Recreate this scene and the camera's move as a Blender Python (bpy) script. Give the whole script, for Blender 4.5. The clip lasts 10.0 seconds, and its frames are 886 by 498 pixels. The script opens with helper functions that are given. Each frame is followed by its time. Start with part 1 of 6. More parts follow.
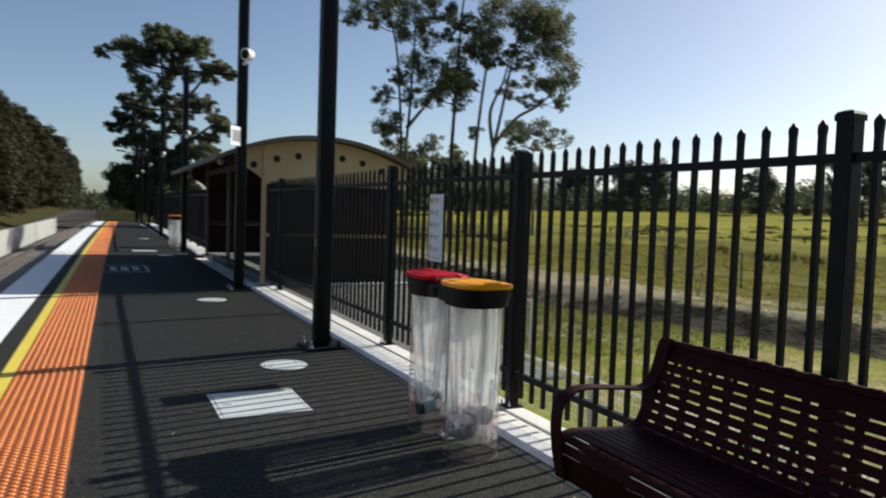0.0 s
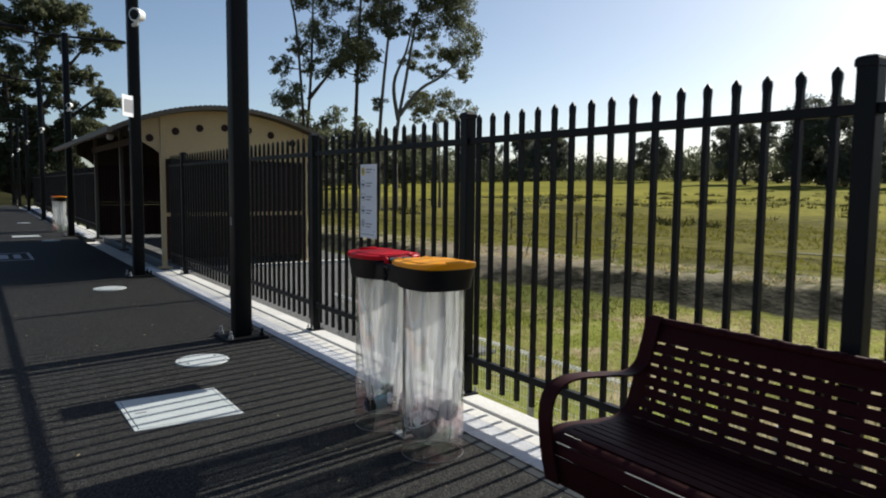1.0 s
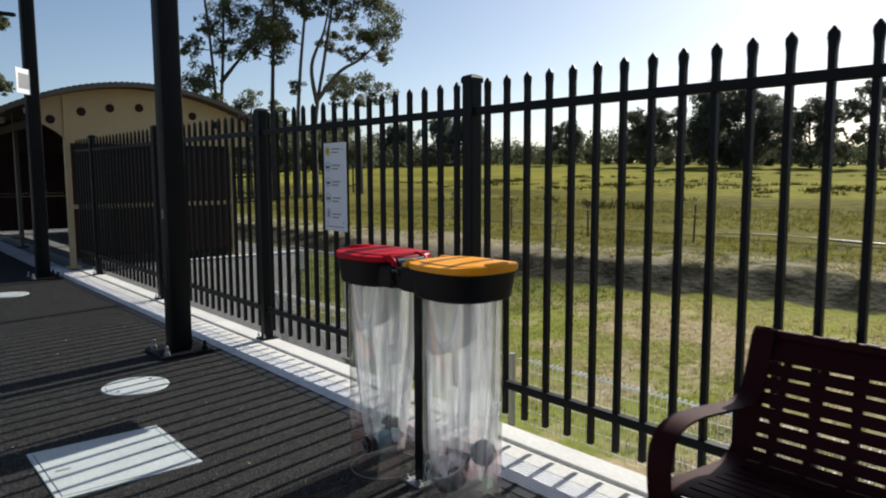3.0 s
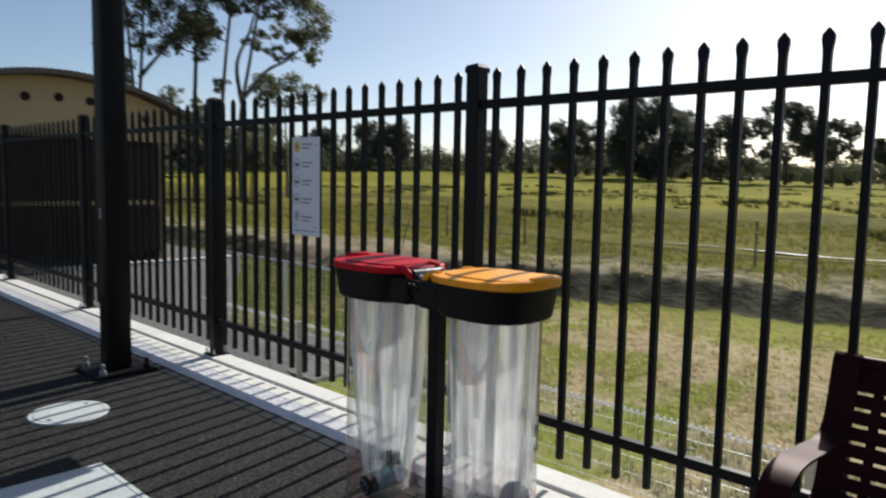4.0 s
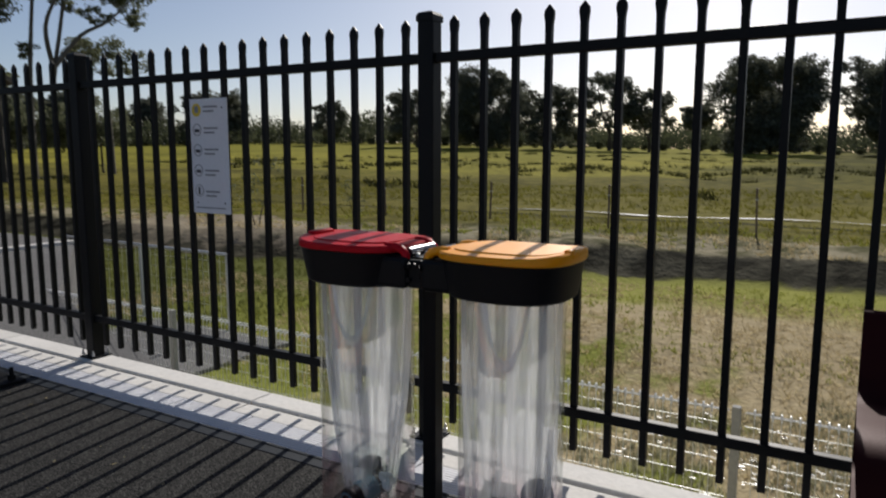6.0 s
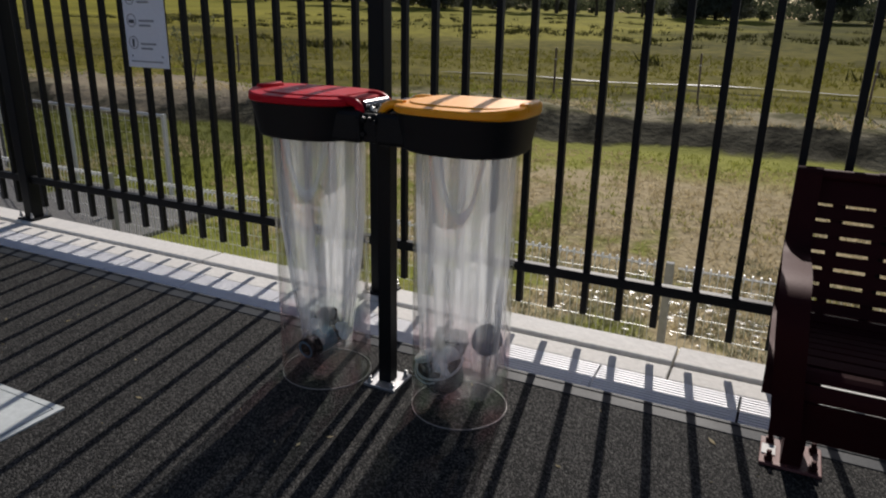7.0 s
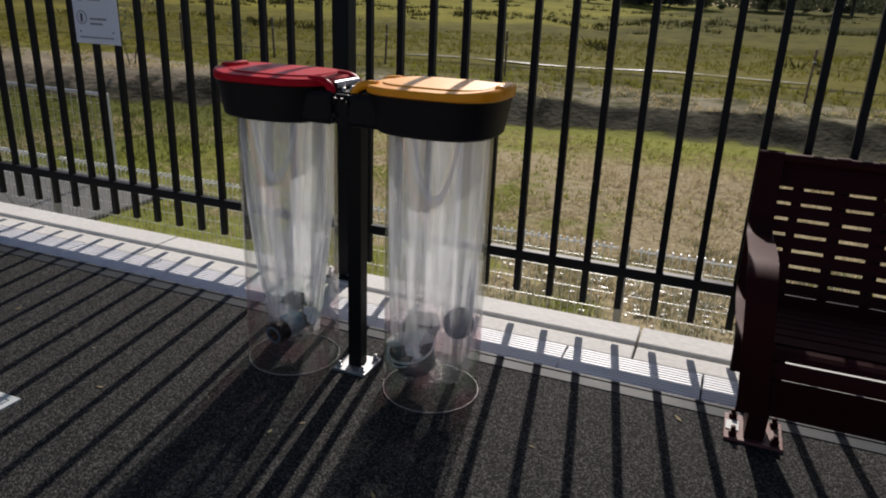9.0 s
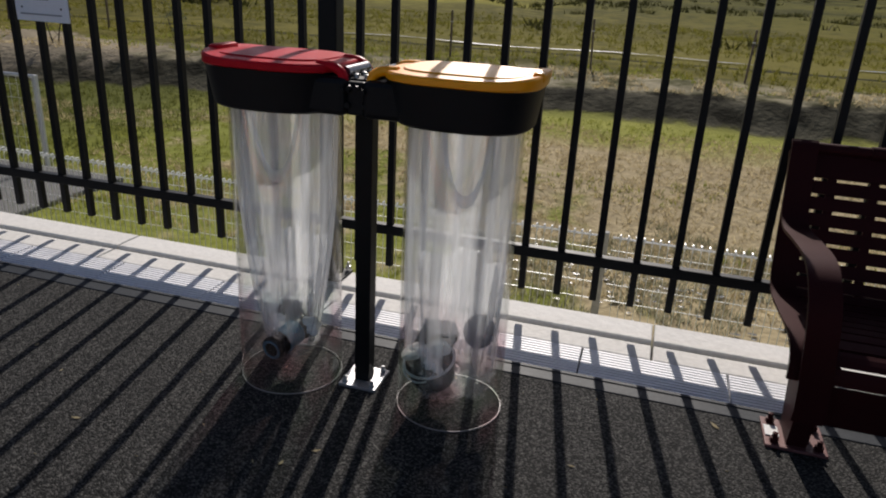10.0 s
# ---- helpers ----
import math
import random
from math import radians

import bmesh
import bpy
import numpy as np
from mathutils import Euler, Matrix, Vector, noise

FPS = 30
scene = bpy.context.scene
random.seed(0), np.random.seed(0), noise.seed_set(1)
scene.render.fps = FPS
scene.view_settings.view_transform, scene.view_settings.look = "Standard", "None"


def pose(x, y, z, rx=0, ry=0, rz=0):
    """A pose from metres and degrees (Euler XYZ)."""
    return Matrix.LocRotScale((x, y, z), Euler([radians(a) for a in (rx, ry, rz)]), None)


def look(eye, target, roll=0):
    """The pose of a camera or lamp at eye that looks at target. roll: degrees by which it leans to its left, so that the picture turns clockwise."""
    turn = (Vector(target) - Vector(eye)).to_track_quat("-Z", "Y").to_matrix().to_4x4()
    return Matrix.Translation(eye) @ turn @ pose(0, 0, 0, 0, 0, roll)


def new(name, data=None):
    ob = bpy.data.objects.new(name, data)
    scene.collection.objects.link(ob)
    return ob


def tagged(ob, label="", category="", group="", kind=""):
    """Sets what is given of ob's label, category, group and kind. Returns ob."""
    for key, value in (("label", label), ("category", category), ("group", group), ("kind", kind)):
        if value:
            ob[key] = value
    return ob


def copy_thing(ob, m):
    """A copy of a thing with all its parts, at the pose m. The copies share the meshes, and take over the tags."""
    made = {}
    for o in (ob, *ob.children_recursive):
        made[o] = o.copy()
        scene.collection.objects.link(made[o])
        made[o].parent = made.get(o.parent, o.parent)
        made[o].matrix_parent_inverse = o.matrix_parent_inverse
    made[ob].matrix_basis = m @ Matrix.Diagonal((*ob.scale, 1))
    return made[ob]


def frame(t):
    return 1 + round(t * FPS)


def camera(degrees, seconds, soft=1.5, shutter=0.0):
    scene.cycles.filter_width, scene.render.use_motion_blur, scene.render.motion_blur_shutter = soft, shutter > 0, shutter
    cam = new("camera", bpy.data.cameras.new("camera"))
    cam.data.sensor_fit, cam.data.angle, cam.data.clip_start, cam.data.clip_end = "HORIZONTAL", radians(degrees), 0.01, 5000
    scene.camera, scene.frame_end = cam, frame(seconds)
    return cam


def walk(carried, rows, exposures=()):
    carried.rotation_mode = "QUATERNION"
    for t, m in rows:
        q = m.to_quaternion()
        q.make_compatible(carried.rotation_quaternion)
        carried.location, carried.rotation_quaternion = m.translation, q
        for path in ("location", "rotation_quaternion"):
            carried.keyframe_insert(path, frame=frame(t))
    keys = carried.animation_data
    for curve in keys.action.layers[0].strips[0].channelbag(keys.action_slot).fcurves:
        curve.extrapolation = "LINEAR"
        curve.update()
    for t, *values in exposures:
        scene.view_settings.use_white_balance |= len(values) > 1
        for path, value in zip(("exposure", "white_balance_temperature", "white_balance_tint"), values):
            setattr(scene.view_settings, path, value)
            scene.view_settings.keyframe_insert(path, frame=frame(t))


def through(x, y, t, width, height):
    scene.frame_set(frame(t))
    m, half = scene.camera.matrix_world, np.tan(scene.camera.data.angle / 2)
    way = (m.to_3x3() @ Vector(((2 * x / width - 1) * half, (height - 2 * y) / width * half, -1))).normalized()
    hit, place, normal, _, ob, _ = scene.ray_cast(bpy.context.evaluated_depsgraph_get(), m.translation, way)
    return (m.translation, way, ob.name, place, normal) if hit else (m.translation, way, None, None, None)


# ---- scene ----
cam = camera(64.0, 10.0, soft=1.9, shutter=0.5)
PATH = [
    (0, (-2.648, -4.255, 1.376), (-1.776, -2.458, 1.271), 2.0),
    (0.5, (-2.663, -3.998, 1.365), (-1.641, -2.285, 1.214), 1.7),
    (1, (-2.639, -3.695, 1.353), (-1.536, -2.036, 1.179), 0.6),
    (1.5, (-2.548, -3.415, 1.339), (-1.428, -1.766, 1.174), 0.5),
    (2, (-2.5, -3.199, 1.331), (-1.369, -1.561, 1.138), 0.6),
    (2.5, (-2.52, -2.949, 1.328), (-1.296, -1.381, 1.117), 0.8),
    (2.7, (-2.529, -2.887, 1.328), (-1.276, -1.344, 1.106), 0.2),
    (3.8, (-2.516, -2.276, 1.299), (-1.123, -0.85, 1.14), 0.9),
    (4, (-2.523, -2.196, 1.293), (-1.079, -0.827, 1.099), 1.2),
    (4.5, (-2.581, -2.005, 1.296), (-1.015, -0.782, 1.067), -0.1),
    (5, (-2.556, -1.844, 1.277), (-0.969, -0.652, 1.028), -0.3),
    (5.2, (-2.533, -1.772, 1.266), (-0.91, -0.625, 1.042), -0.3),
    (6.3, (-2.57, -1.568, 1.252), (-0.84, -0.629, 0.899), 0.1),
    (6.5, (-2.582, -1.569, 1.246), (-0.862, -0.665, 0.773), 0.1),
    (7, (-2.602, -1.571, 1.225), (-0.895, -0.742, 0.595), 1.2),
    (7.5, (-2.617, -1.574, 1.222), (-0.898, -0.796, 0.557), 1.8),
    (8, (-2.617, -1.576, 1.216), (-0.898, -0.832, 0.513), 1.9),
    (8.5, (-2.626, -1.58, 1.204), (-0.895, -0.856, 0.512), 2.0),
    (9, (-2.622, -1.5, 1.219), (-0.868, -0.81, 0.548), 2.4),
    (9.5, (-2.542, -1.362, 1.202), (-0.764, -0.765, 0.508), 3.1),
    (10, (-2.503, -1.198, 1.2), (-0.708, -0.681, 0.486), 3.1),
]
walk(cam, [(t, look(eye, target, roll)) for t, eye, target, roll in PATH], exposures=[(0, 0.5, 6500, 6), (2, 0.48, 6450, 6), (4, 0.42, 6400, 7), (4.6, 0.22, 6350, 7), (6.5, -0.07, 6500, 12), (8.5, 0.0, 6550, 13), (10, 0.0, 6550, 13)])

# ---- world, sun ----
SUN_EL, SUN_AZ = radians(34.0), radians(10.0)
to_sun = Vector((math.cos(SUN_EL) * math.cos(SUN_AZ), math.cos(SUN_EL) * math.sin(SUN_AZ), math.sin(SUN_EL)))
world = bpy.data.worlds.new("sky")
scene.world = world
world.use_nodes = True
wn = world.node_tree.nodes
sky = wn.new("ShaderNodeTexSky")
sky.sky_type, sky.sun_disc = "NISHITA", False
sky.sun_elevation, sky.sun_rotation = SUN_EL, radians(90) - SUN_AZ
sky.altitude, sky.air_density, sky.dust_density, sky.ozone_density = 0, 0.7, 1.1, 0.9
world.node_tree.links.new(sky.outputs[0], wn["Background"].inputs[0])
wn["Background"].inputs[1].default_value = 0.085
sun = new("sun", bpy.data.lights.new("sun", "SUN"))
sun.data.energy, sun.data.angle, sun.data.color = 4.6, radians(0.53), (1.0, 0.95, 0.87)
sun.matrix_world = look(to_sun * 50, (0, 0, 0))


# ---- materials ----
def surface(name, dark, light, rough=0.7, metal=0.0, big=1.2, fine=60.0, bump=0.2, spread=0.5, coat=0.0, vary=0.0, stretch=(1, 1, 1), specular=0.5, fine_amount=0.5):
    """A material with two scales of colour variation and a fine relief, laid out in metres."""
    m = bpy.data.materials.new(name)
    m.use_nodes = True
    nt = m.node_tree
    n, l = nt.nodes, nt.links
    b = n["Principled BSDF"]
    geo = n.new("ShaderNodeNewGeometry")
    mp = n.new("ShaderNodeMapping")
    mp.inputs["Scale"].default_value = stretch
    l.new(geo.outputs["Position"], mp.inputs[0])
    n1, n2 = n.new("ShaderNodeTexNoise"), n.new("ShaderNodeTexNoise")
    for k, s, d in ((n1, big, 4), (n2, fine, 6)):
        k.inputs["Scale"].default_value, k.inputs["Detail"].default_value = s, d
        l.new(mp.outputs[0], k.inputs["Vector"])
    add = n.new("ShaderNodeMix")
    add.inputs[0].default_value = fine_amount
    l.new(n1.outputs["Fac"], add.inputs[2])
    l.new(n2.outputs["Fac"], add.inputs[3])
    ramp = n.new("ShaderNodeMapRange")
    ramp.inputs[1].default_value, ramp.inputs[2].default_value = 0.5 - spread / 2, 0.5 + spread / 2
    l.new(add.outputs[0], ramp.inputs[0])
    mix = n.new("ShaderNodeMix")
    mix.data_type = "RGBA"
    mix.inputs[6].default_value, mix.inputs[7].default_value = (*dark, 1), (*light, 1)
    l.new(ramp.outputs[0], mix.inputs[0])
    out = mix.outputs[2]
    if vary:
        info = n.new("ShaderNodeObjectInfo")
        mr = n.new("ShaderNodeMapRange")
        mr.inputs[3].default_value, mr.inputs[4].default_value = 1 - vary, 1 + vary
        l.new(info.outputs["Random"], mr.inputs[0])
        hsv = n.new("ShaderNodeHueSaturation")
        l.new(mr.outputs[0], hsv.inputs["Value"])
        l.new(out, hsv.inputs["Color"])
        out = hsv.outputs[0]
    l.new(out, b.inputs["Base Color"])
    rr = n.new("ShaderNodeMapRange")
    rr.inputs[3].default_value, rr.inputs[4].default_value = max(rough - 0.1, 0.02), min(rough + 0.1, 1)
    l.new(n1.outputs["Fac"], rr.inputs[0])
    l.new(rr.outputs[0], b.inputs["Roughness"])
    b.inputs["Metallic"].default_value = metal
    b.inputs["Coat Weight"].default_value = coat
    b.inputs["Specular IOR Level"].default_value = specular
    if bump:
        bp = n.new("ShaderNodeBump")
        bp.inputs["Strength"].default_value, bp.inputs["Distance"].default_value = bump, 0.01
        l.new(n2.outputs["Fac"], bp.inputs["Height"])
        l.new(bp.outputs[0], b.inputs["Normal"])
    return m


def leaf_material(name, dark, light, through=0.35):
    m = bpy.data.materials.new(name)
    m.use_nodes = True
    n, l = m.node_tree.nodes, m.node_tree.links
    b = n["Principled BSDF"]
    geo = n.new("ShaderNodeNewGeometry")
    mix = n.new("ShaderNodeMix")
    mix.data_type = "RGBA"
    mix.inputs[6].default_value, mix.inputs[7].default_value = (*dark, 1), (*light, 1)
    l.new(geo.outputs["Random Per Island"], mix.inputs[0])
    l.new(mix.outputs[2], b.inputs["Base Color"])
    b.inputs["Roughness"].default_value = 0.6
    b.inputs["Specular IOR Level"].default_value = 0.1
    tr = n.new("ShaderNodeBsdfTranslucent")
    l.new(mix.outputs[2], tr.inputs[0])
    ms = n.new("ShaderNodeMixShader")
    ms.inputs[0].default_value = through
    l.new(b.outputs[0], ms.inputs[1])
    l.new(tr.outputs[0], ms.inputs[2])
    l.new(ms.outputs[0], n["Material Output"].inputs[0])
    return m


def asphalt_material(name, dark, light, chip):
    """Asphalt: dark binder with small pale stones and worn patches."""
    m = surface(name, dark, light, rough=0.75, big=0.7, fine=100, bump=0.4, spread=0.5, fine_amount=0.45, specular=0.1)
    n, l = m.node_tree.nodes, m.node_tree.links
    b = n["Principled BSDF"]
    base = b.inputs["Base Color"].links[0].from_socket
    geo = n.new("ShaderNodeNewGeometry")
    vor = n.new("ShaderNodeTexVoronoi")
    vor.inputs["Scale"].default_value = 230
    l.new(geo.outputs["Position"], vor.inputs["Vector"])
    sep = n.new("ShaderNodeSeparateColor")
    l.new(vor.outputs["Color"], sep.inputs[0])
    pick = n.new("ShaderNodeMapRange")
    pick.inputs[1].default_value, pick.inputs[2].default_value = 0.55, 1.0
    l.new(sep.outputs[0], pick.inputs[0])
    mix = n.new("ShaderNodeMix")
    mix.data_type = "RGBA"
    mix.inputs[7].default_value = (*chip, 1)
    l.new(pick.outputs[0], mix.inputs[0])
    l.new(base, mix.inputs[6])
    l.new(mix.outputs[2], b.inputs["Base Color"])
    bp = n.new("ShaderNodeBump")
    bp.inputs["Strength"].default_value, bp.inputs["Distance"].default_value = 0.75, 0.004
    bp.invert = True
    l.new(vor.outputs["Distance"], bp.inputs["Height"])
    l.new(bp.outputs[0], b.inputs["Normal"])
    return m


def clear_plastic(name, tint=(0.98, 0.985, 0.985), rough=0.03, haze=0.012):
    """A thin clear sheet: lets light straight through, mirrors more at a slant, with faint red and green stress colours near its foot."""
    m = bpy.data.materials.new(name)
    m.use_nodes = True
    n, l = m.node_tree.nodes, m.node_tree.links
    n.remove(n["Principled BSDF"])
    tr, gl, lw, pw, ms = (n.new("ShaderNode" + k) for k in ("BsdfTransparent", "BsdfGlossy", "LayerWeight", "Math", "MixShader"))
    geo, noi, sep, low = (n.new("ShaderNode" + k) for k in ("NewGeometry", "TexNoise", "SeparateXYZ", "MapRange"))
    noi.inputs["Scale"].default_value, noi.inputs["Detail"].default_value = 7.0, 1.0
    l.new(geo.outputs["Position"], noi.inputs["Vector"])
    l.new(geo.outputs["Position"], sep.inputs[0])
    ramp = n.new("ShaderNodeValToRGB")
    ramp.color_ramp.elements[0].position, ramp.color_ramp.elements[0].color = 0.36, (0.9, 0.985, 0.91, 1)
    ramp.color_ramp.elements[1].position, ramp.color_ramp.elements[1].color = 0.62, (1.0, 0.83, 0.85, 1)
    mid = ramp.color_ramp.elements.new(0.47)
    mid.color = (1, 1, 1, 1)
    l.new(noi.outputs["Fac"], ramp.inputs[0])
    low.inputs[1].default_value, low.inputs[2].default_value = 0.12, 0.34
    low.inputs[3].default_value, low.inputs[4].default_value = 0.8, 0.0
    l.new(sep.outputs[2], low.inputs[0])
    col = n.new("ShaderNodeMix")
    col.data_type = "RGBA"
    col.inputs[6].default_value = (*tint, 1)
    l.new(low.outputs[0], col.inputs[0])
    l.new(ramp.outputs[0], col.inputs[7])
    l.new(col.outputs[2], tr.inputs[0])
    gl.inputs["Roughness"].default_value = rough
    pw.operation = "MULTIPLY_ADD"
    pw.inputs[1].default_value, pw.inputs[2].default_value = 0.42, 0.012
    lw.inputs["Blend"].default_value = 0.22
    l.new(lw.outputs["Facing"], pw.inputs[0])
    l.new(pw.outputs[0], ms.inputs[0])
    hz, hm = n.new("ShaderNodeBsdfTranslucent"), n.new("ShaderNodeMixShader")
    hz.inputs[0].default_value = (0.9, 0.9, 0.9, 1)
    hm.inputs[0].default_value = haze
    l.new(tr.outputs[0], hm.inputs[1])
    l.new(hz.outputs[0], hm.inputs[2])
    l.new(hm.outputs[0], ms.inputs[1])
    l.new(gl.outputs[0], ms.inputs[2])
    l.new(ms.outputs[0], n["Material Output"].inputs[0])
    return m


def bag_plastic(name, thin, thick, front=0.4):
    """A crumpled milky bin liner: part clear, part scattering, glossy in the folds."""
    m = bpy.data.materials.new(name)
    m.use_nodes = True
    n, l = m.node_tree.nodes, m.node_tree.links
    n.remove(n["Principled BSDF"])
    geo, mp, noi = n.new("ShaderNodeNewGeometry"), n.new("ShaderNodeMapping"), n.new("ShaderNodeTexNoise")
    mp.inputs["Scale"].default_value = (30, 30, 2.2)
    l.new(geo.outputs["Position"], mp.inputs[0])
    noi.inputs["Scale"].default_value, noi.inputs["Detail"].default_value = 1.0, 5
    l.new(mp.outputs[0], noi.inputs["Vector"])
    mr = n.new("ShaderNodeMapRange")
    mr.inputs[1].default_value, mr.inputs[2].default_value = 0.3, 0.72
    mr.inputs[3].default_value, mr.inputs[4].default_value = thin, thick
    l.new(noi.outputs["Fac"], mr.inputs[0])
    tp, tl, df, gl = (n.new("ShaderNodeBsdf" + k) for k in ("Transparent", "Translucent", "Diffuse", "Glossy"))
    tl.inputs[0].default_value = df.inputs[0].default_value = (0.97, 0.97, 0.98, 1)
    gl.inputs["Roughness"].default_value = 0.25
    a, b, c = (n.new("ShaderNodeMixShader") for _ in range(3))
    a.inputs[0].default_value, c.inputs[0].default_value = front, 0.06
    bp = n.new("ShaderNodeBump")
    bp.inputs["Strength"].default_value, bp.inputs["Distance"].default_value = 0.8, 0.02
    l.new(noi.outputs["Fac"], bp.inputs["Height"])
    for k in (tl, df, gl):
        l.new(bp.outputs[0], k.inputs["Normal"])
    l.new(tl.outputs[0], a.inputs[1])
    l.new(df.outputs[0], a.inputs[2])
    sep, low, mul = n.new("ShaderNodeSeparateXYZ"), n.new("ShaderNodeMapRange"), n.new("ShaderNodeMath")
    l.new(geo.outputs["Position"], sep.inputs[0])
    low.inputs[1].default_value, low.inputs[2].default_value = 0.1, 0.36
    low.inputs[3].default_value, low.inputs[4].default_value = 0.24, 1.0
    l.new(sep.outputs[2], low.inputs[0])
    mul.operation = "MULTIPLY"
    l.new(mr.outputs[0], mul.inputs[0])
    l.new(low.outputs[0], mul.inputs[1])
    l.new(mul.outputs[0], b.inputs[0])
    l.new(tp.outputs[0], b.inputs[1])
    l.new(a.outputs[0], b.inputs[2])
    l.new(b.outputs[0], c.inputs[1])
    l.new(gl.outputs[0], c.inputs[2])
    l.new(c.outputs[0], n["Material Output"].inputs[0])
    return m


def ground_material():
    """Grass, dry grass and bare soil in broad bands beside the platform, and grey ballast under the track."""
    m = bpy.data.materials.new("ground_cover")
    m.use_nodes = True
    n, l = m.node_tree.nodes, m.node_tree.links
    b = n["Principled BSDF"]
    b.inputs["Roughness"].default_value = 0.95
    b.inputs["Specular IOR Level"].default_value = 0.02
    geo, sep = n.new("ShaderNodeNewGeometry"), n.new("ShaderNodeSeparateXYZ")
    l.new(geo.outputs["Position"], sep.inputs[0])

    def noise_at(scale, detail=5, stretch=(1, 1, 1)):
        mp, k = n.new("ShaderNodeMapping"), n.new("ShaderNodeTexNoise")
        mp.inputs["Scale"].default_value = stretch
        l.new(geo.outputs["Position"], mp.inputs[0])
        l.new(mp.outputs[0], k.inputs["Vector"])
        k.inputs["Scale"].default_value, k.inputs["Detail"].default_value = scale, detail
        return k.outputs["Fac"]

    def math_node(op, a, c):
        k = n.new("ShaderNodeMath")
        k.operation = op
        for i, v in ((0, a), (1, c)):
            if isinstance(v, (int, float)):
                k.inputs[i].default_value = v
            else:
                l.new(v, k.inputs[i])
        return k.outputs[0]

    def mixed(fac, a, c):
        k = n.new("ShaderNodeMix")
        k.data_type = "RGBA"
        l.new(fac, k.inputs[0])
        for i, v in ((6, a), (7, c)):
            if isinstance(v, tuple):
                k.inputs[i].default_value = (*v, 1)
            else:
                l.new(v, k.inputs[i])
        return k.outputs[2]

    def step(v, lo, hi):
        k = n.new("ShaderNodeMapRange")
        k.interpolation_type = "SMOOTHSTEP"
        k.inputs[1].default_value, k.inputs[2].default_value = lo, hi
        l.new(v, k.inputs[0])
        return k.outputs[0]

    wob, fine, mid = noise_at(0.35), noise_at(9, 8), noise_at(1.6, 6)
    far = noise_at(0.08, 6, (1, 0.5, 1))
    x = math_node("ADD", sep.outputs[0], math_node("MULTIPLY", math_node("SUBTRACT", wob, 0.5), 4.0))
    green = mixed(fine, (0.13, 0.148, 0.032), (0.28, 0.295, 0.068))
    tan = mixed(fine, (0.24, 0.192, 0.11), (0.53, 0.44, 0.275))
    lawn = mixed(step(math_node("ADD", mid, math_node("ADD", math_node("MULTIPLY", math_node("SUBTRACT", sep.outputs[1], 1.5), -0.05), math_node("MULTIPLY", math_node("SUBTRACT", sep.outputs[0], 4.2), 0.05))), 0.4, 0.6), green, tan)
    lawn = mixed(step(x, 7.2, 8.6), lawn, mixed(mid, (0.18, 0.195, 0.045), (0.36, 0.35, 0.09)))
    lush = mixed(fine, (0.062, 0.074, 0.02), (0.145, 0.15, 0.042))
    lawn = mixed(step(math_node("ADD", sep.outputs[1], math_node("MULTIPLY", math_node("SUBTRACT", mid, 0.5), 2.0)), 4.5, 7.5), lawn, lush)
    swing = math_node("MULTIPLY", math_node("MINIMUM", math_node("MAXIMUM", math_node("SUBTRACT", sep.outputs[1], 1.0), 0.0), 9.0), 0.24)
    xb = math_node("ADD", math_node("ADD", sep.outputs[0], swing), math_node("MULTIPLY", math_node("SUBTRACT", mid, 0.5), 0.7))
    soil = mixed(step(mid, 0.36, 0.68), (0.018, 0.017, 0.011), (0.1, 0.092, 0.064))
    lawn = mixed(step(xb, 9.95, 10.2), lawn, soil)
    pale = mixed(step(mid, 0.35, 0.65), (0.085, 0.083, 0.036), (0.32, 0.283, 0.19))
    lawn = mixed(step(xb, 10.95, 11.25), lawn, pale)
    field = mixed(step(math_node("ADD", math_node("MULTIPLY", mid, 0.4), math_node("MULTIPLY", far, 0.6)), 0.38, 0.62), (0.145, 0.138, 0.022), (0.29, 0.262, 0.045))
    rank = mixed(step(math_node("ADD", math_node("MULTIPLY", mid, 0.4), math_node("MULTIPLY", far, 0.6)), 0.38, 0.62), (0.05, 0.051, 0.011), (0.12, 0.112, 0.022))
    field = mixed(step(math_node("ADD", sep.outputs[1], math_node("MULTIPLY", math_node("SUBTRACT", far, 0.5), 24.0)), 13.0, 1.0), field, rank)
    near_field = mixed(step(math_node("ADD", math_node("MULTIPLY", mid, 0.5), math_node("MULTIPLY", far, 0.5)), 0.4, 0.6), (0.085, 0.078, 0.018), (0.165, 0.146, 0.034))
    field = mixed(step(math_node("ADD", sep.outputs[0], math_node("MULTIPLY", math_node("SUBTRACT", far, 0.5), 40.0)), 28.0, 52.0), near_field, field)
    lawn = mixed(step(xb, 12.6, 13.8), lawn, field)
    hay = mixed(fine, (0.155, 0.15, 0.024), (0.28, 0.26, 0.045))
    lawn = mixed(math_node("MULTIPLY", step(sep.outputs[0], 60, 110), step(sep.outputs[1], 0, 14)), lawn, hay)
    # a darker ground colour under the trees beyond the platform
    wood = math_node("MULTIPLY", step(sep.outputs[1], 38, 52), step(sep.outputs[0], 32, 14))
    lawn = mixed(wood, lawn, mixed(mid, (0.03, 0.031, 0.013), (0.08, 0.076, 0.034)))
    # a patch of bare tan dirt on the bank, and a thin dark strip across the paddock
    dx = math_node("MULTIPLY", math_node("SUBTRACT", sep.outputs[0], 9.7), 0.5)
    dy = math_node("MULTIPLY", math_node("SUBTRACT", sep.outputs[1], 11.9), 0.24)
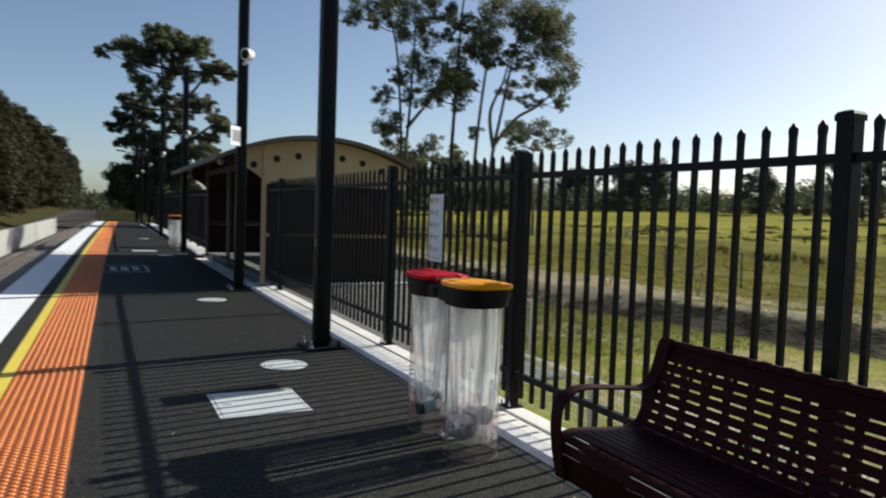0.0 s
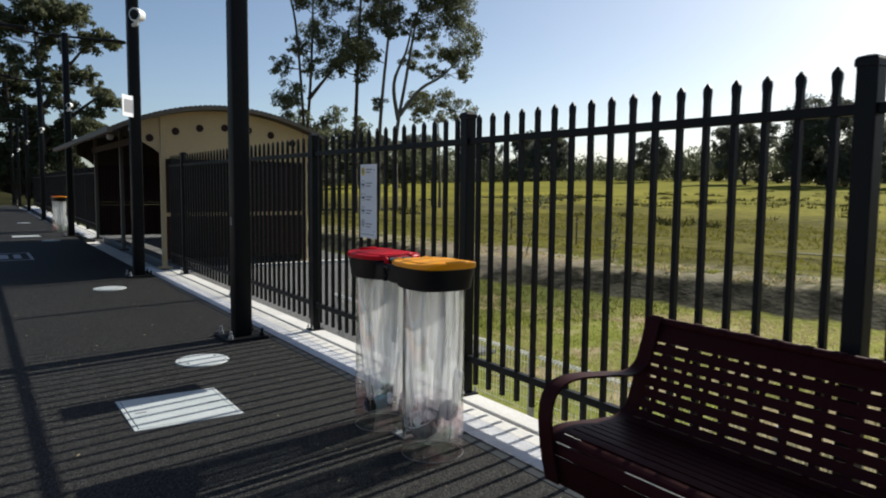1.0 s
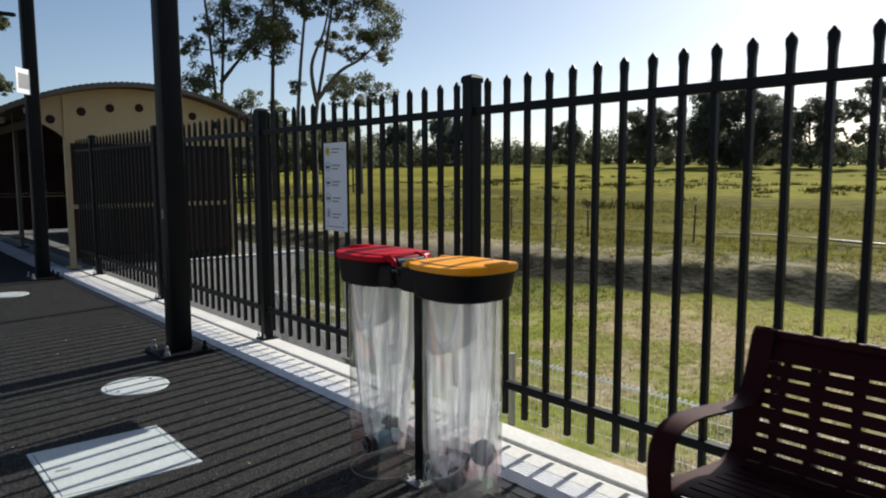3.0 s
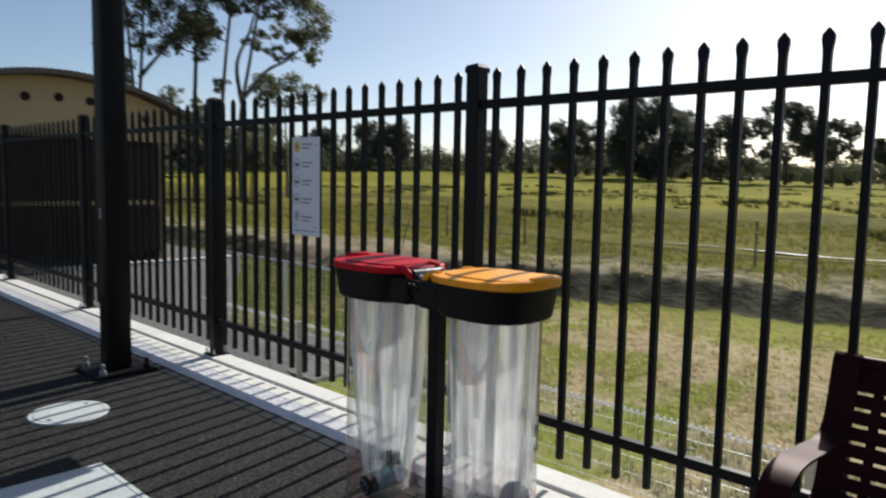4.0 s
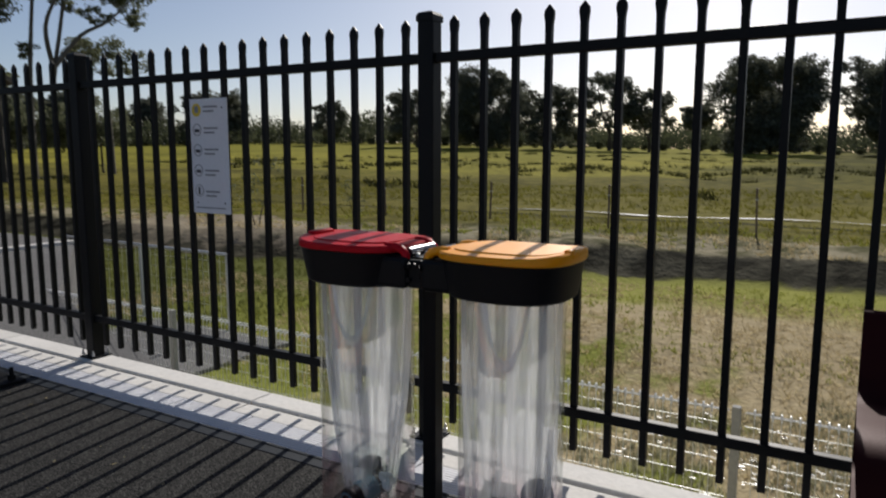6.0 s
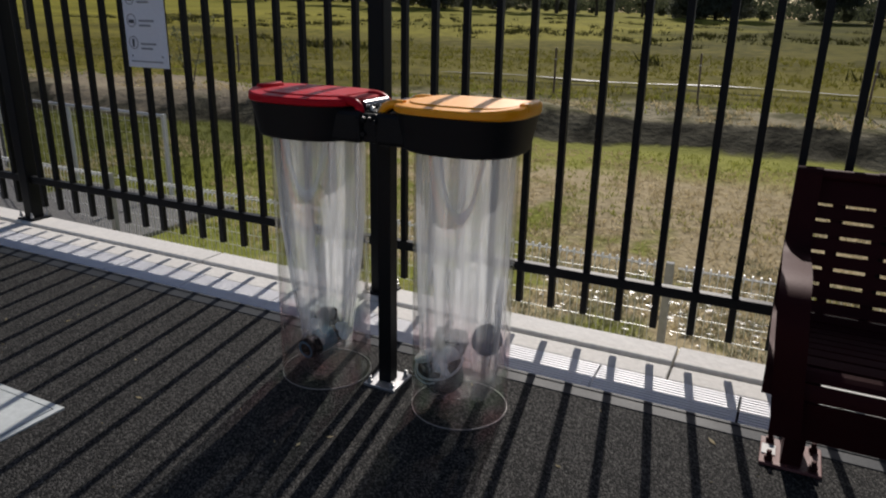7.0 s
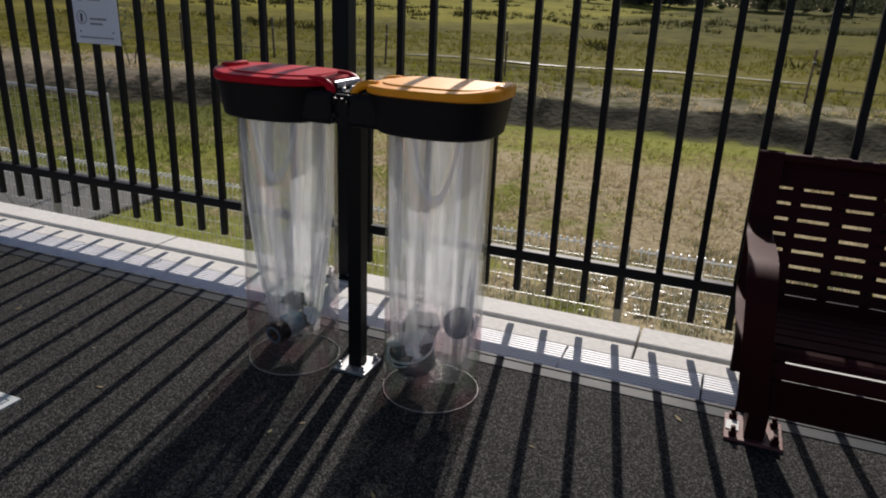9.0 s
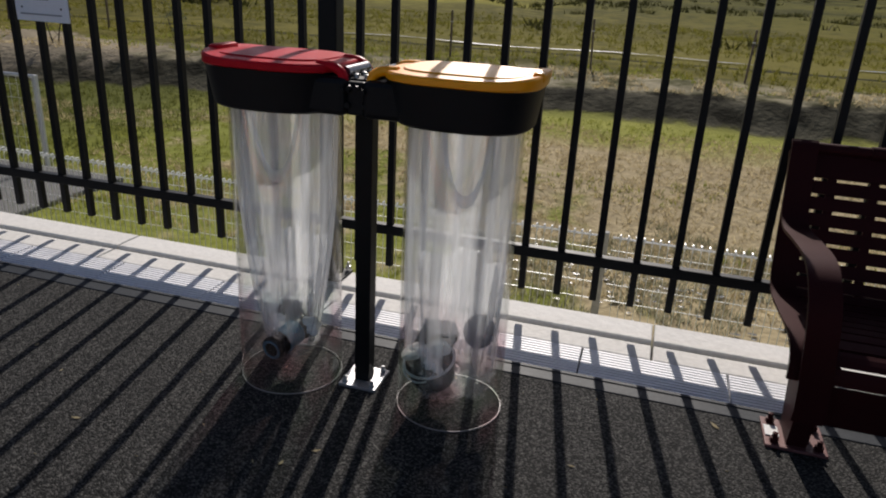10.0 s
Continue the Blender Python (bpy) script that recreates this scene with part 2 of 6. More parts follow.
    reach = math_node("ADD", math_node("ADD", math_node("MULTIPLY", dx, dx), math_node("MULTIPLY", dy, dy)), math_node("MULTIPLY", math_node("SUBTRACT", mid, 0.5), 2.6))
    lawn = mixed(step(reach, 0.8, 0.35), lawn, mixed(mid, (0.17, 0.14, 0.095), (0.42, 0.36, 0.26)))
    band = math_node("ABSOLUTE", math_node("SUBTRACT", math_node("ADD", sep.outputs[0], math_node("MULTIPLY", mid, 0.8)), 16.2), 0.0)
    lawn = mixed(step(band, 0.32, 0.12), lawn, (0.035, 0.034, 0.014))
    stones = n.new("ShaderNodeTexVoronoi")
    stones.inputs["Scale"].default_value = 18
    l.new(geo.outputs["Position"], stones.inputs["Vector"])
    bal = mixed(stones.outputs["Distance"], (0.15, 0.14, 0.125), (0.035, 0.033, 0.03))
    # verge past the track darkened: shade of the tree belt put into its colour
    left = mixed(step(sep.outputs[0], -9.6, -8.6), mixed(mid, (0.028, 0.028, 0.012), (0.075, 0.07, 0.03)), bal)
    total = mixed(step(sep.outputs[0], -3.5, -2.0), left, lawn)
    worn = n.new("ShaderNodeHueSaturation")
    worn.inputs["Value"].default_value = 0.93
    l.new(total, worn.inputs["Color"])
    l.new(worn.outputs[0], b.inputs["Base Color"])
    bp = n.new("ShaderNodeBump")
    bp.inputs["Strength"].default_value, bp.inputs["Distance"].default_value = 0.7, 0.06
    l.new(fine, bp.inputs["Height"])
    l.new(bp.outputs[0], b.inputs["Normal"])
    return m


M_ASPHALT = asphalt_material("platform_asphalt", (0.005, 0.0051, 0.0053), (0.0125, 0.0124, 0.0122), (0.1, 0.096, 0.09))
M_PATH = asphalt_material("path_asphalt", (0.1, 0.1, 0.1), (0.16, 0.158, 0.155), (0.26, 0.255, 0.25))
M_BLACK = surface("black_powder_coat", (0.0035, 0.0037, 0.004), (0.007, 0.007, 0.008), rough=0.5, big=3, fine=220, bump=0.05, specular=0.18)
M_CONCRETE = surface("kerb_concrete", (0.5, 0.485, 0.455), (0.72, 0.695, 0.655), rough=0.85, big=2.0, fine=45, bump=0.25, vary=0.08)
M_GRATE = surface("galvanised_grate", (0.68, 0.68, 0.7), (0.84, 0.84, 0.86), rough=0.6, metal=0.1, big=6, fine=90, bump=0.05)
M_FRAME = surface("drain_frame_steel", (0.01, 0.013, 0.018), (0.021, 0.026, 0.033), rough=0.6, metal=0.0, specular=0.2, big=4, fine=80, bump=0.08)
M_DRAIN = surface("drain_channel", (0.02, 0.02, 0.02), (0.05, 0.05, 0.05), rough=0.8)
M_GALV = surface("galvanised_wire", (0.5, 0.51, 0.51), (0.7, 0.71, 0.71), rough=0.45, metal=0.3, big=8, fine=90, bump=0.0)
# roll-top wire near white: sun glints on its loops put into the colour
M_ROLL = surface("glinting_rolled_wire", (0.75, 0.76, 0.77), (0.9, 0.9, 0.9), rough=0.35, metal=0.2, big=8, fine=90, bump=0.0)
M_SILVER = surface("zinc_plate", (0.3, 0.3, 0.31), (0.55, 0.55, 0.56), rough=0.42, metal=0.8, big=14, fine=120, bump=0.05)
M_COVER = surface("pit_cover_paint", (0.36, 0.39, 0.39), (0.6, 0.63, 0.62), rough=0.55, big=3.5, fine=60, bump=0.08, spread=0.6)
M_ORANGE = surface("orange_tactile", (0.6, 0.15, 0.018), (0.82, 0.25, 0.035), rough=0.55, big=2.5, fine=70, bump=0.1, vary=0.05)
# tile base: shadow between the studs, with grime, put into the colour
M_ORANGE_SHADE_DIRT = surface("shaded_grimy_orange_tile", (0.12, 0.03, 0.01), (0.3, 0.075, 0.018), rough=0.8, big=4, fine=60, bump=0.2, vary=0.1)
M_YELLOW = surface("yellow_line_paint", (0.55, 0.42, 0.04), (0.72, 0.58, 0.08), rough=0.6, big=3, fine=60, bump=0.1)
M_WHITE = surface("white_edge_paint", (0.68, 0.69, 0.7), (0.82, 0.82, 0.82), rough=0.6, big=3, fine=60, bump=0.08)
M_RED_LID = surface("red_lid_plastic", (0.42, 0.005, 0.012), (0.55, 0.009, 0.02), rough=0.42, big=6, fine=160, bump=0.03, specular=0.06)
M_ORANGE_LID = surface("orange_lid_plastic", (0.93, 0.335, 0.001), (0.97, 0.39, 0.002), rough=0.4, big=6, fine=160, bump=0.03, specular=0.3)
for lid_plastic, glow in ((M_RED_LID, (1.0, 0.1, 0.1)), (M_ORANGE_LID, (1.0, 0.45, 0.1))):
    shader = lid_plastic.node_tree.nodes["Principled BSDF"]
    shader.inputs["Subsurface Weight"].default_value = 0.04
    shader.inputs["Coat Weight"].default_value = 0.2 if lid_plastic == M_ORANGE_LID else 0.08
    shader.inputs["Coat Roughness"].default_value = 0.38
    shader.inputs["Subsurface Radius"].default_value = glow
    shader.inputs["Subsurface Scale"].default_value = 0.03
M_COLLAR = surface("black_collar_plastic", (0.005, 0.0053, 0.0062), (0.0095, 0.0098, 0.011), rough=0.5, big=8, fine=200, bump=0.05, specular=0.15)
M_TUBE = clear_plastic("clear_tube")
M_BAG = bag_plastic("bin_liner", 0.17, 0.74, 0.42)
M_ADDED_SHEET = bag_plastic("added_sheet_plastic", 0.5, 1.0, 0.2)
M_FOLD = bag_plastic("liner_fold", 0.4, 0.7, 0.75)
M_BARREL = surface("hinge_barrel_steel", (0.1, 0.1, 0.105), (0.2, 0.2, 0.21), rough=0.25, metal=0.8, big=20, fine=140, bump=0.02)
M_MAROON = surface("maroon_powder_coat", (0.024, 0.0055, 0.006), (0.034, 0.0078, 0.0083), rough=0.5, big=5, fine=240, bump=0.05, vary=0.06, specular=0.1)
M_MAROON.node_tree.nodes["Principled BSDF"].inputs["Specular Tint"].default_value = (1.0, 0.42, 0.42, 1)
# maroon lightened for the foot plates: sun sheen and dust put into the colour
M_FOOT = surface("sunlit_maroon_plate", (0.09, 0.022, 0.02), (0.2, 0.075, 0.065), rough=0.6, big=18, fine=140, bump=0.1)
M_CREAM = surface("cream_paint", (0.4, 0.29, 0.155), (0.5, 0.375, 0.21), rough=0.6, big=1.5, fine=40, bump=0.05)
M_LINING = surface("dark_timber_lining", (0.03, 0.018, 0.011), (0.055, 0.034, 0.02), rough=0.7, big=2, fine=30, bump=0.1)
M_BROWN = surface("brown_slat_paint", (0.02, 0.0075, 0.007), (0.034, 0.013, 0.011), rough=0.6, big=3, fine=60, bump=0.05, vary=0.12, specular=0.2)
M_ROOF = surface("roof_sheet", (0.08, 0.064, 0.047), (0.13, 0.105, 0.078), rough=0.55, metal=0.0, big=2, fine=40, bump=0.03)
M_SIGN = surface("white_sign_sheet", (0.72, 0.72, 0.76), (0.82, 0.82, 0.85), rough=0.4, big=5, fine=60, bump=0.0)
M_INK = surface("dark_ink", (0.04, 0.04, 0.045), (0.08, 0.08, 0.09), rough=0.5, bump=0)
M_GREYINK = surface("grey_ink", (0.2, 0.2, 0.22), (0.32, 0.32, 0.34), rough=0.5, bump=0)
M_SIGNYEL = surface("yellow_ink", (0.7, 0.5, 0.03), (0.85, 0.62, 0.06), rough=0.5, bump=0)
M_CAMWHITE = surface("white_housing", (0.75, 0.75, 0.75), (0.85, 0.85, 0.85), rough=0.35, bump=0)
M_WALL = surface("grey_concrete_wall", (0.26, 0.26, 0.25), (0.4, 0.39, 0.37), rough=0.9, big=0.8, fine=30, bump=0.2)
M_RAIL = surface("rail_steel", (0.09, 0.06, 0.045), (0.2, 0.15, 0.12), rough=0.5, metal=0.5, big=3, fine=60, bump=0.1)
M_SLEEPER = surface("concrete_sleeper", (0.2, 0.19, 0.17), (0.32, 0.3, 0.27), rough=0.9, big=2, fine=40, bump=0.2, vary=0.1)
M_BLUE = surface("blue_label", (0.006, 0.075, 0.13), (0.02, 0.15, 0.22), rough=0.3, bump=0)
M_DARKPL = surface("dark_waste_plastic", (0.003, 0.003, 0.0035), (0.007, 0.007, 0.008), rough=0.28, big=20, fine=150, bump=0.05, specular=0.15)
M_TISSUE = surface("white_tissue", (0.7, 0.69, 0.66), (0.85, 0.84, 0.82), rough=0.9, big=30, fine=120, bump=0.3)
M_WATER = surface("pond_water", (0.02, 0.025, 0.02), (0.03, 0.035, 0.03), rough=0.28, big=2, fine=26, bump=0.8, specular=0.4)
M_BARK = surface("pale_bark", (0.06, 0.05, 0.04), (0.2, 0.175, 0.145), rough=0.9, big=1.5, fine=14, bump=0.4, stretch=(1, 1, 0.25))
M_BARKDARK = surface("dark_bark", (0.025, 0.02, 0.016), (0.07, 0.058, 0.045), rough=0.95, big=1.5, fine=14, bump=0.4, stretch=(1, 1, 0.3))
M_LEAF = leaf_material("gum_leaves", (0.066, 0.077, 0.043), (0.2, 0.21, 0.12), 0.5)
M_LEAFDARK = leaf_material("dark_leaves", (0.035, 0.043, 0.024), (0.11, 0.12, 0.065), 0.35)
# lighter, greyer leaves: the haze of distance is put into their colour
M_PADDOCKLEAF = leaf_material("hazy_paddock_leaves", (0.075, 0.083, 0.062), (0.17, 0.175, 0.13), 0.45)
M_BELTLEAF = leaf_material("olive_belt_leaves", (0.026, 0.026, 0.014), (0.085, 0.08, 0.042), 0.3)
M_GRASS = leaf_material("grass_blades", (0.13, 0.148, 0.027), (0.31, 0.315, 0.062), 0.5)
M_DRY = leaf_material("dry_grass_blades", (0.28, 0.225, 0.115), (0.6, 0.5, 0.3), 0.5)
M_RUSH = leaf_material("dark_rushes", (0.028, 0.03, 0.008), (0.08, 0.078, 0.02), 0.25)
M_FIELDGRASS = leaf_material("paddock_grass_blades", (0.11, 0.108, 0.018), (0.26, 0.238, 0.045), 0.4)
M_LUSH = leaf_material("lush_grass_blades", (0.062, 0.076, 0.018), (0.155, 0.16, 0.038), 0.45)
M_WET = leaf_material("wet_grass_blades", (0.12, 0.12, 0.06), (0.36, 0.35, 0.24), 0.45)
M_GROUND = ground_material()


# ---- mesh helpers ----
def shape():
    return bmesh.new()


def mesh_of(name, bm, material, smooth=None):
    me = bpy.data.meshes.new(name)
    bmesh.ops.recalc_face_normals(bm, faces=bm.faces)
    bm.to_mesh(me)
    bm.free()
    me.materials.append(material)
    if smooth is not None:
        me.shade_smooth()
        if smooth < 180:
            me.set_sharp_from_angle(angle=radians(smooth))
    return me


def part(name, bm, material, parent=None, label="", smooth=None, at=None, kind=""):
    """Links a bmesh as one mesh object under a thing or under a part."""
    ob = new(name, mesh_of(name, bm, material, smooth))
    if parent is not None:
        ob.parent = parent
    if at is not None:
        ob.matrix_basis = at
    return tagged(ob, label, kind=kind)


def shared(name, me, parent, m):
    """One more object on a mesh that others use too."""
    ob = new(name, me)
    ob.parent = parent
    ob.matrix_basis = m
    return ob


def thing(name, m, label, category, group="", kind=""):
    ob = new(name)
    ob.empty_display_size = 0.1
    ob.matrix_basis = m
    return tagged(ob, label, category, group, kind)


def box(bm, x0, x1, y0, y1, z0, z1, bevel=0.0):
    r = bmesh.ops.create_cube(bm, size=1.0)
    vs = r["verts"]
    bmesh.ops.scale(bm, vec=(abs(x1 - x0), abs(y1 - y0), abs(z1 - z0)), verts=vs)
    bmesh.ops.translate(bm, vec=((x0 + x1) / 2, (y0 + y1) / 2, (z0 + z1) / 2), verts=vs)
    if bevel:
        es = list({e for v in vs for e in v.link_edges})
        bmesh.ops.bevel(bm, geom=es, offset=bevel, segments=2, profile=0.5, affect="EDGES")
    return bm


def tube(bm, points, radii, sides=8, caps=True):
    """A round bar that follows points, with a radius at each."""
    pts = [Vector(p) for p in points]
    rings = []
    side = None
    for i, p in enumerate(pts):
        d = (pts[min(i + 1, len(pts) - 1)] - pts[max(i - 1, 0)]).normalized()
        if side is None:
            side = d.orthogonal().normalized()
        side = (side - d * side.dot(d)).normalized()
        up = d.cross(side)
        r = radii[i] if isinstance(radii, (list, tuple)) else radii
        rings.append([bm.verts.new(p + (side * math.cos(a) + up * math.sin(a)) * r) for a in (2 * math.pi * k / sides for k in range(sides))])
    for a, c in zip(rings, rings[1:]):
        for k in range(sides):
            bm.faces.new((a[k], a[(k + 1) % sides], c[(k + 1) % sides], c[k]))
    if caps:
        bm.faces.new(rings[0][::-1])
        bm.faces.new(rings[-1])
    return bm


def lathe(bm, profile, sides=32, cx=0.0, cy=0.0, caps=False):
    rings = [[bm.verts.new((cx + r * math.cos(2 * math.pi * k / sides), cy + r * math.sin(2 * math.pi * k / sides), z)) for k in range(sides)] for r, z in profile]
    for a, c in zip(rings, rings[1:]):
        for k in range(sides):
            bm.faces.new((a[k], a[(k + 1) % sides], c[(k + 1) % sides], c[k]))
    if caps:
        bm.faces.new(rings[0][::-1])
        bm.faces.new(rings[-1])
    return bm


def strap(bm, profile, y0, y1, thick):
    """A flat bar bent along a profile of (x, z), as wide as y0 to y1."""
    n = len(profile)
    nor = []
    for i in range(n):
        a, c = profile[max(i - 1, 0)], profile[min(i + 1, n - 1)]
        d = Vector((c[0] - a[0], c[1] - a[1])).normalized()
        nor.append(Vector((-d.y, d.x)) * thick / 2)
    rows = []
    for (x, z), k in zip(profile, nor):
        rows.append([bm.verts.new(v) for v in ((x + k.x, y0, z + k.y), (x + k.x, y1, z + k.y), (x - k.x, y1, z - k.y), (x - k.x, y0, z - k.y))])
    for a, c in zip(rows, rows[1:]):
        for k in range(4):
            bm.faces.new((a[k], a[(k + 1) % 4], c[(k + 1) % 4], c[k]))
    bm.faces.new(rows[0][::-1])
    bm.faces.new(rows[-1])
    return bm


def curve_points(ctrl, steps=6):
    """A smooth line through control points."""
    out = []
    p = [ctrl[0], *ctrl, ctrl[-1]]
    for i in range(1, len(p) - 2):
        for s in range(steps):
            t = s / steps
            out.append(tuple(0.5 * (2 * b + (c - a) * t + (2 * a - 5 * b + 4 * c - d) * t * t + (3 * b - a - 3 * c + d) * t ** 3) for a, b, c, d in zip(p[i - 1], p[i], p[i + 1], p[i + 2])))
    out.append(tuple(ctrl[-1]))
    return out


def outline(cx, cy, a, b, power, count=40):
    """A rounded oblong in plan."""
    pts = []
    for k in range(count):
        t = 2 * math.pi * k / count
        c, s = math.cos(t), math.sin(t)
        pts.append((cx + a * math.copysign(abs(c) ** (2 / power), c), cy + b * math.copysign(abs(s) ** (2 / power), s)))
    return pts


def loft(bm, rings, close=True):
    made = [[bm.verts.new(v) for v in r] for r in rings]
    n = len(made[0])
    for a, c in zip(made, made[1:]):
        for k in range(n):
            bm.faces.new((a[k], a[(k + 1) % n], c[(k + 1) % n], c[k]))
    if close:
        bm.faces.new(made[0][::-1])
        bm.faces.new(made[-1])
    return bm


def quads_mesh(name, verts, material, corners=4):
    me = bpy.data.meshes.new(name)
    n = len(verts) // corners
    me.from_pydata([tuple(v) for v in verts], [], [tuple(range(i * corners, (i + 1) * corners)) for i in range(n)])
    me.materials.append(material)
    return me


# ---- ground ----
def bank_foot(y):
    """Where the lawn meets the soil bank; it comes nearer to the platform northwards."""
    return 10.1 - 0.24 * min(max(y - 1.0, 0.0), 9.0)


def ground_height(x, y):
    b = bank_foot(y)
    if x < -9.5:
        z = -1.25 + 1.0 * min((-9.5 - x) / 4, 1)
    elif x < -3:
        z = -1.22
    elif x < b:
        z = -0.95
    elif x < b + 1.0:
        z = -0.95 + 0.46 * (x - b)
    elif x < b + 2.4:
        z = -0.49 + 0.04 * (x - b - 1.0) / 1.4
    elif x < 17:
        z = -0.45
    else:
        z = -0.45 + (0.0125 + 0.00018 * min(max(y, 0.0), 130.0)) * min(x - 17, 140)
    far = min(abs(x - 2) / 40, 1) * 0.25
    soft = 0.05 if -9.5 < x < 3 else 0.12 + far
    if 15 < x < 20:
        soft = 0.03
    elif b - 0.5 < x < 13.5:
        soft = 0.14
    if b - 0.2 < x < 12.6:
        z += 0.1 * noise.noise((x * 1.1, y * 0.8, 6.1))
    return z + soft * noise.noise((x * 0.35, y * 0.35, 0.3)) * (0.25 if -9.5 < x < 3 else 0.8)


def steps_to(limit, first, grow):
    out, s, v = [], first, 0.0
    while v < limit:
        v += s
        out.append(v)
        s *= grow
    return out


near_x = [-14 + 0.4 * i for i in range(79)]
xs = [-14 - v for v in reversed(steps_to(2600, 1.0, 1.16))] + near_x + [near_x[-1] + v for v in steps_to(2600, 0.6, 1.1)]
near_y = [-10 + 0.5 * i for i in range(61)]
ys = [-10 - v for v in reversed(steps_to(2600, 1.0, 1.16))] + near_y + [near_y[-1] + v for v in steps_to(2600, 0.8, 1.12)]
verts = [(x, y, ground_height(x, y)) for x in xs for y in ys]
faces = [(i * len(ys) + j, (i + 1) * len(ys) + j, (i + 1) * len(ys) + j + 1, i * len(ys) + j + 1) for i in range(len(xs) - 1) for j in range(len(ys) - 1)]
me = bpy.data.meshes.new("ground")
me.from_pydata(verts, [], faces)
me.materials.append(M_GROUND)
me.shade_smooth()
tagged(new("ground", me), "rough grass paddock with dry patches and a soil bank", "ground", kind="structure")

# ---- platform ----
Y0, Y1 = -16.0, 46.0


def edge_bend(y):
    """How far the platform edge has swung towards the fence."""
    far = min(max(y, 0.0), 70.0)
    return 0.0155 * y + 0.00022 * far ** 2 + 0.03 * max(y - 70.0, 0.0)


def bent_strip(x0, x1, z0, z1, y0=Y0, y1=Y1, straight=False):
    """A long slab that follows the platform edge; its fence side may run straight."""
    rows = [y0 + (y1 - y0) * k / 40 for k in range(41)]
    return loft(shape(), [[(x0 + edge_bend(y), y, z0), (x1 + (0 if straight else edge_bend(y)), y, z0), (x1 + (0 if straight else edge_bend(y)), y, z1), (x0 + edge_bend(y), y, z1)] for y in rows])


platform = part("platform", bent_strip(-4.05, -0.48, -1.6, 0.0, straight=True), M_ASPHALT, None, "black asphalt railway platform surface", kind="structure")
tagged(platform, category="platform")
part("platform_base", box(shape(), -0.48, 0.06, Y0, Y1, -1.6, -0.12), M_CONCRETE, None, "concrete base under the platform edge drain", kind="structure")
part("edge_line", bent_strip(-4.03, -3.54, 0.0, 0.004), M_WHITE, None, "white painted line along the platform edge", kind="structure")
part("warning_line", bent_strip(-3.36, -3.266, 0.0, 0.004), M_YELLOW, None, "yellow painted line beside orange tactile tiles", kind="structure")

# concrete edge beam in lengths, with a groove along it
edge = thing("edge_beam", pose(0, 0, 0), "pale concrete edge beam under the fence", "kerb", kind="structure")
bm = shape()
box(bm, -0.085, 0.062, 0.004, 2.316, -0.14, 0.012, 0.006)
box(bm, -0.215, -0.104, 0.004, 2.316, -0.14, 0.003, 0.005)
box(bm, -0.108, -0.08, 0.004, 2.316, -0.14, -0.02)
beam = mesh_of("edge_block", bm, M_CONCRETE)
for i in range(-4, 5):
    if i != 4:
        shared("edge_block", beam, edge, pose(0, -1.31 + 2.32 * i, 0))
for i in range(8, 20):
    shared("edge_block", beam, edge, pose(0.009 * 2.32 * i, -1.31 + 2.32 * i - 0.9, 0))

# drain: dark channel, steel frame, slotted grates
drain = thing("slot_drain", pose(0, 0, 0), "galvanised slotted grate drain along the platform", "drain", kind="structure")
for a, c in ((Y0, 8.1), (16.0, Y1)):
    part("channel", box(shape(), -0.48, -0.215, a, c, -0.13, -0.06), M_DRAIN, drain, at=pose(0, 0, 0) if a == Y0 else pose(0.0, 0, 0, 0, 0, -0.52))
    bm = shape()
    box(bm, -0.482, -0.408, a, c, -0.06, 0.003, 0.003)
    box(bm, -0.424, -0.41, a, c, 0.003, 0.006)
    part("frame", bm, M_FRAME, drain, "dark steel drain frame", at=pose(0, 0, 0) if a == Y0 else pose(0.0, 0, 0, 0, 0, -0.52))
bm = shape()
for k in range(11):
    x = -0.4 + 0.0177 * k
    box(bm, x - 0.0042, x + 0.0042, 0.004, 0.48, -0.03, 0.002)
for k in range(7):
    y = 0.012 + 0.0765 * k
    box(bm, -0.406, -0.217, y - 0.006, y + 0.006, -0.03, -0.006)
grate = mesh_of("grate", bm, M_GRATE)
for i in range(-30, 17):
    shared("grate", grate, drain, pose(0, 0.378 + 0.484 * i, 0))
for i in range(60):
    shared("grate", grate, drain, pose(0.15 + 0.0044 * i, 16.0 + 0.484 * i, 0))

# orange tactile tiles with raised studs
tactile = thing("tactile_strip", pose(0, 0, 0), "orange tactile paving strip with raised studs", "tactile paving", kind="structure")
bm = box(shape(), -0.243, 0.243, 0.002, 0.598, 0.0, 0.005)
flat_faces = len(bm.faces)
for i in range(10):
    for j in range(12):
        x, y = -0.219 + 0.0485 * i, 0.025 + 0.05 * j
        lo = [bm.verts.new((x + 0.0175 * math.cos(k * math.pi / 3), y + 0.0175 * math.sin(k * math.pi / 3), 0.005)) for k in range(6)]
        hi = [bm.verts.new((x + 0.0125 * math.cos(k * math.pi / 3), y + 0.0125 * math.sin(k * math.pi / 3), 0.0118)) for k in range(6)]
        for k in range(6):
            bm.faces.new((lo[k], lo[(k + 1) % 6], hi[(k + 1) % 6], hi[k]))
        bm.faces.new(hi)
tile = mesh_of("tile", bm, M_ORANGE)
tile.materials.append(M_ORANGE_SHADE_DIRT)
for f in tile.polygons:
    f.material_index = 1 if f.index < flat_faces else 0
for i in range(-26, 40):
    shared("tile", tile, tactile, pose(-3.02 + edge_bend(0.6 * i), 0.6 * i, 0, 0, 0, -math.degrees(math.atan((edge_bend(0.6 * i + 0.6) - edge_bend(0.6 * i)) / 0.6))))
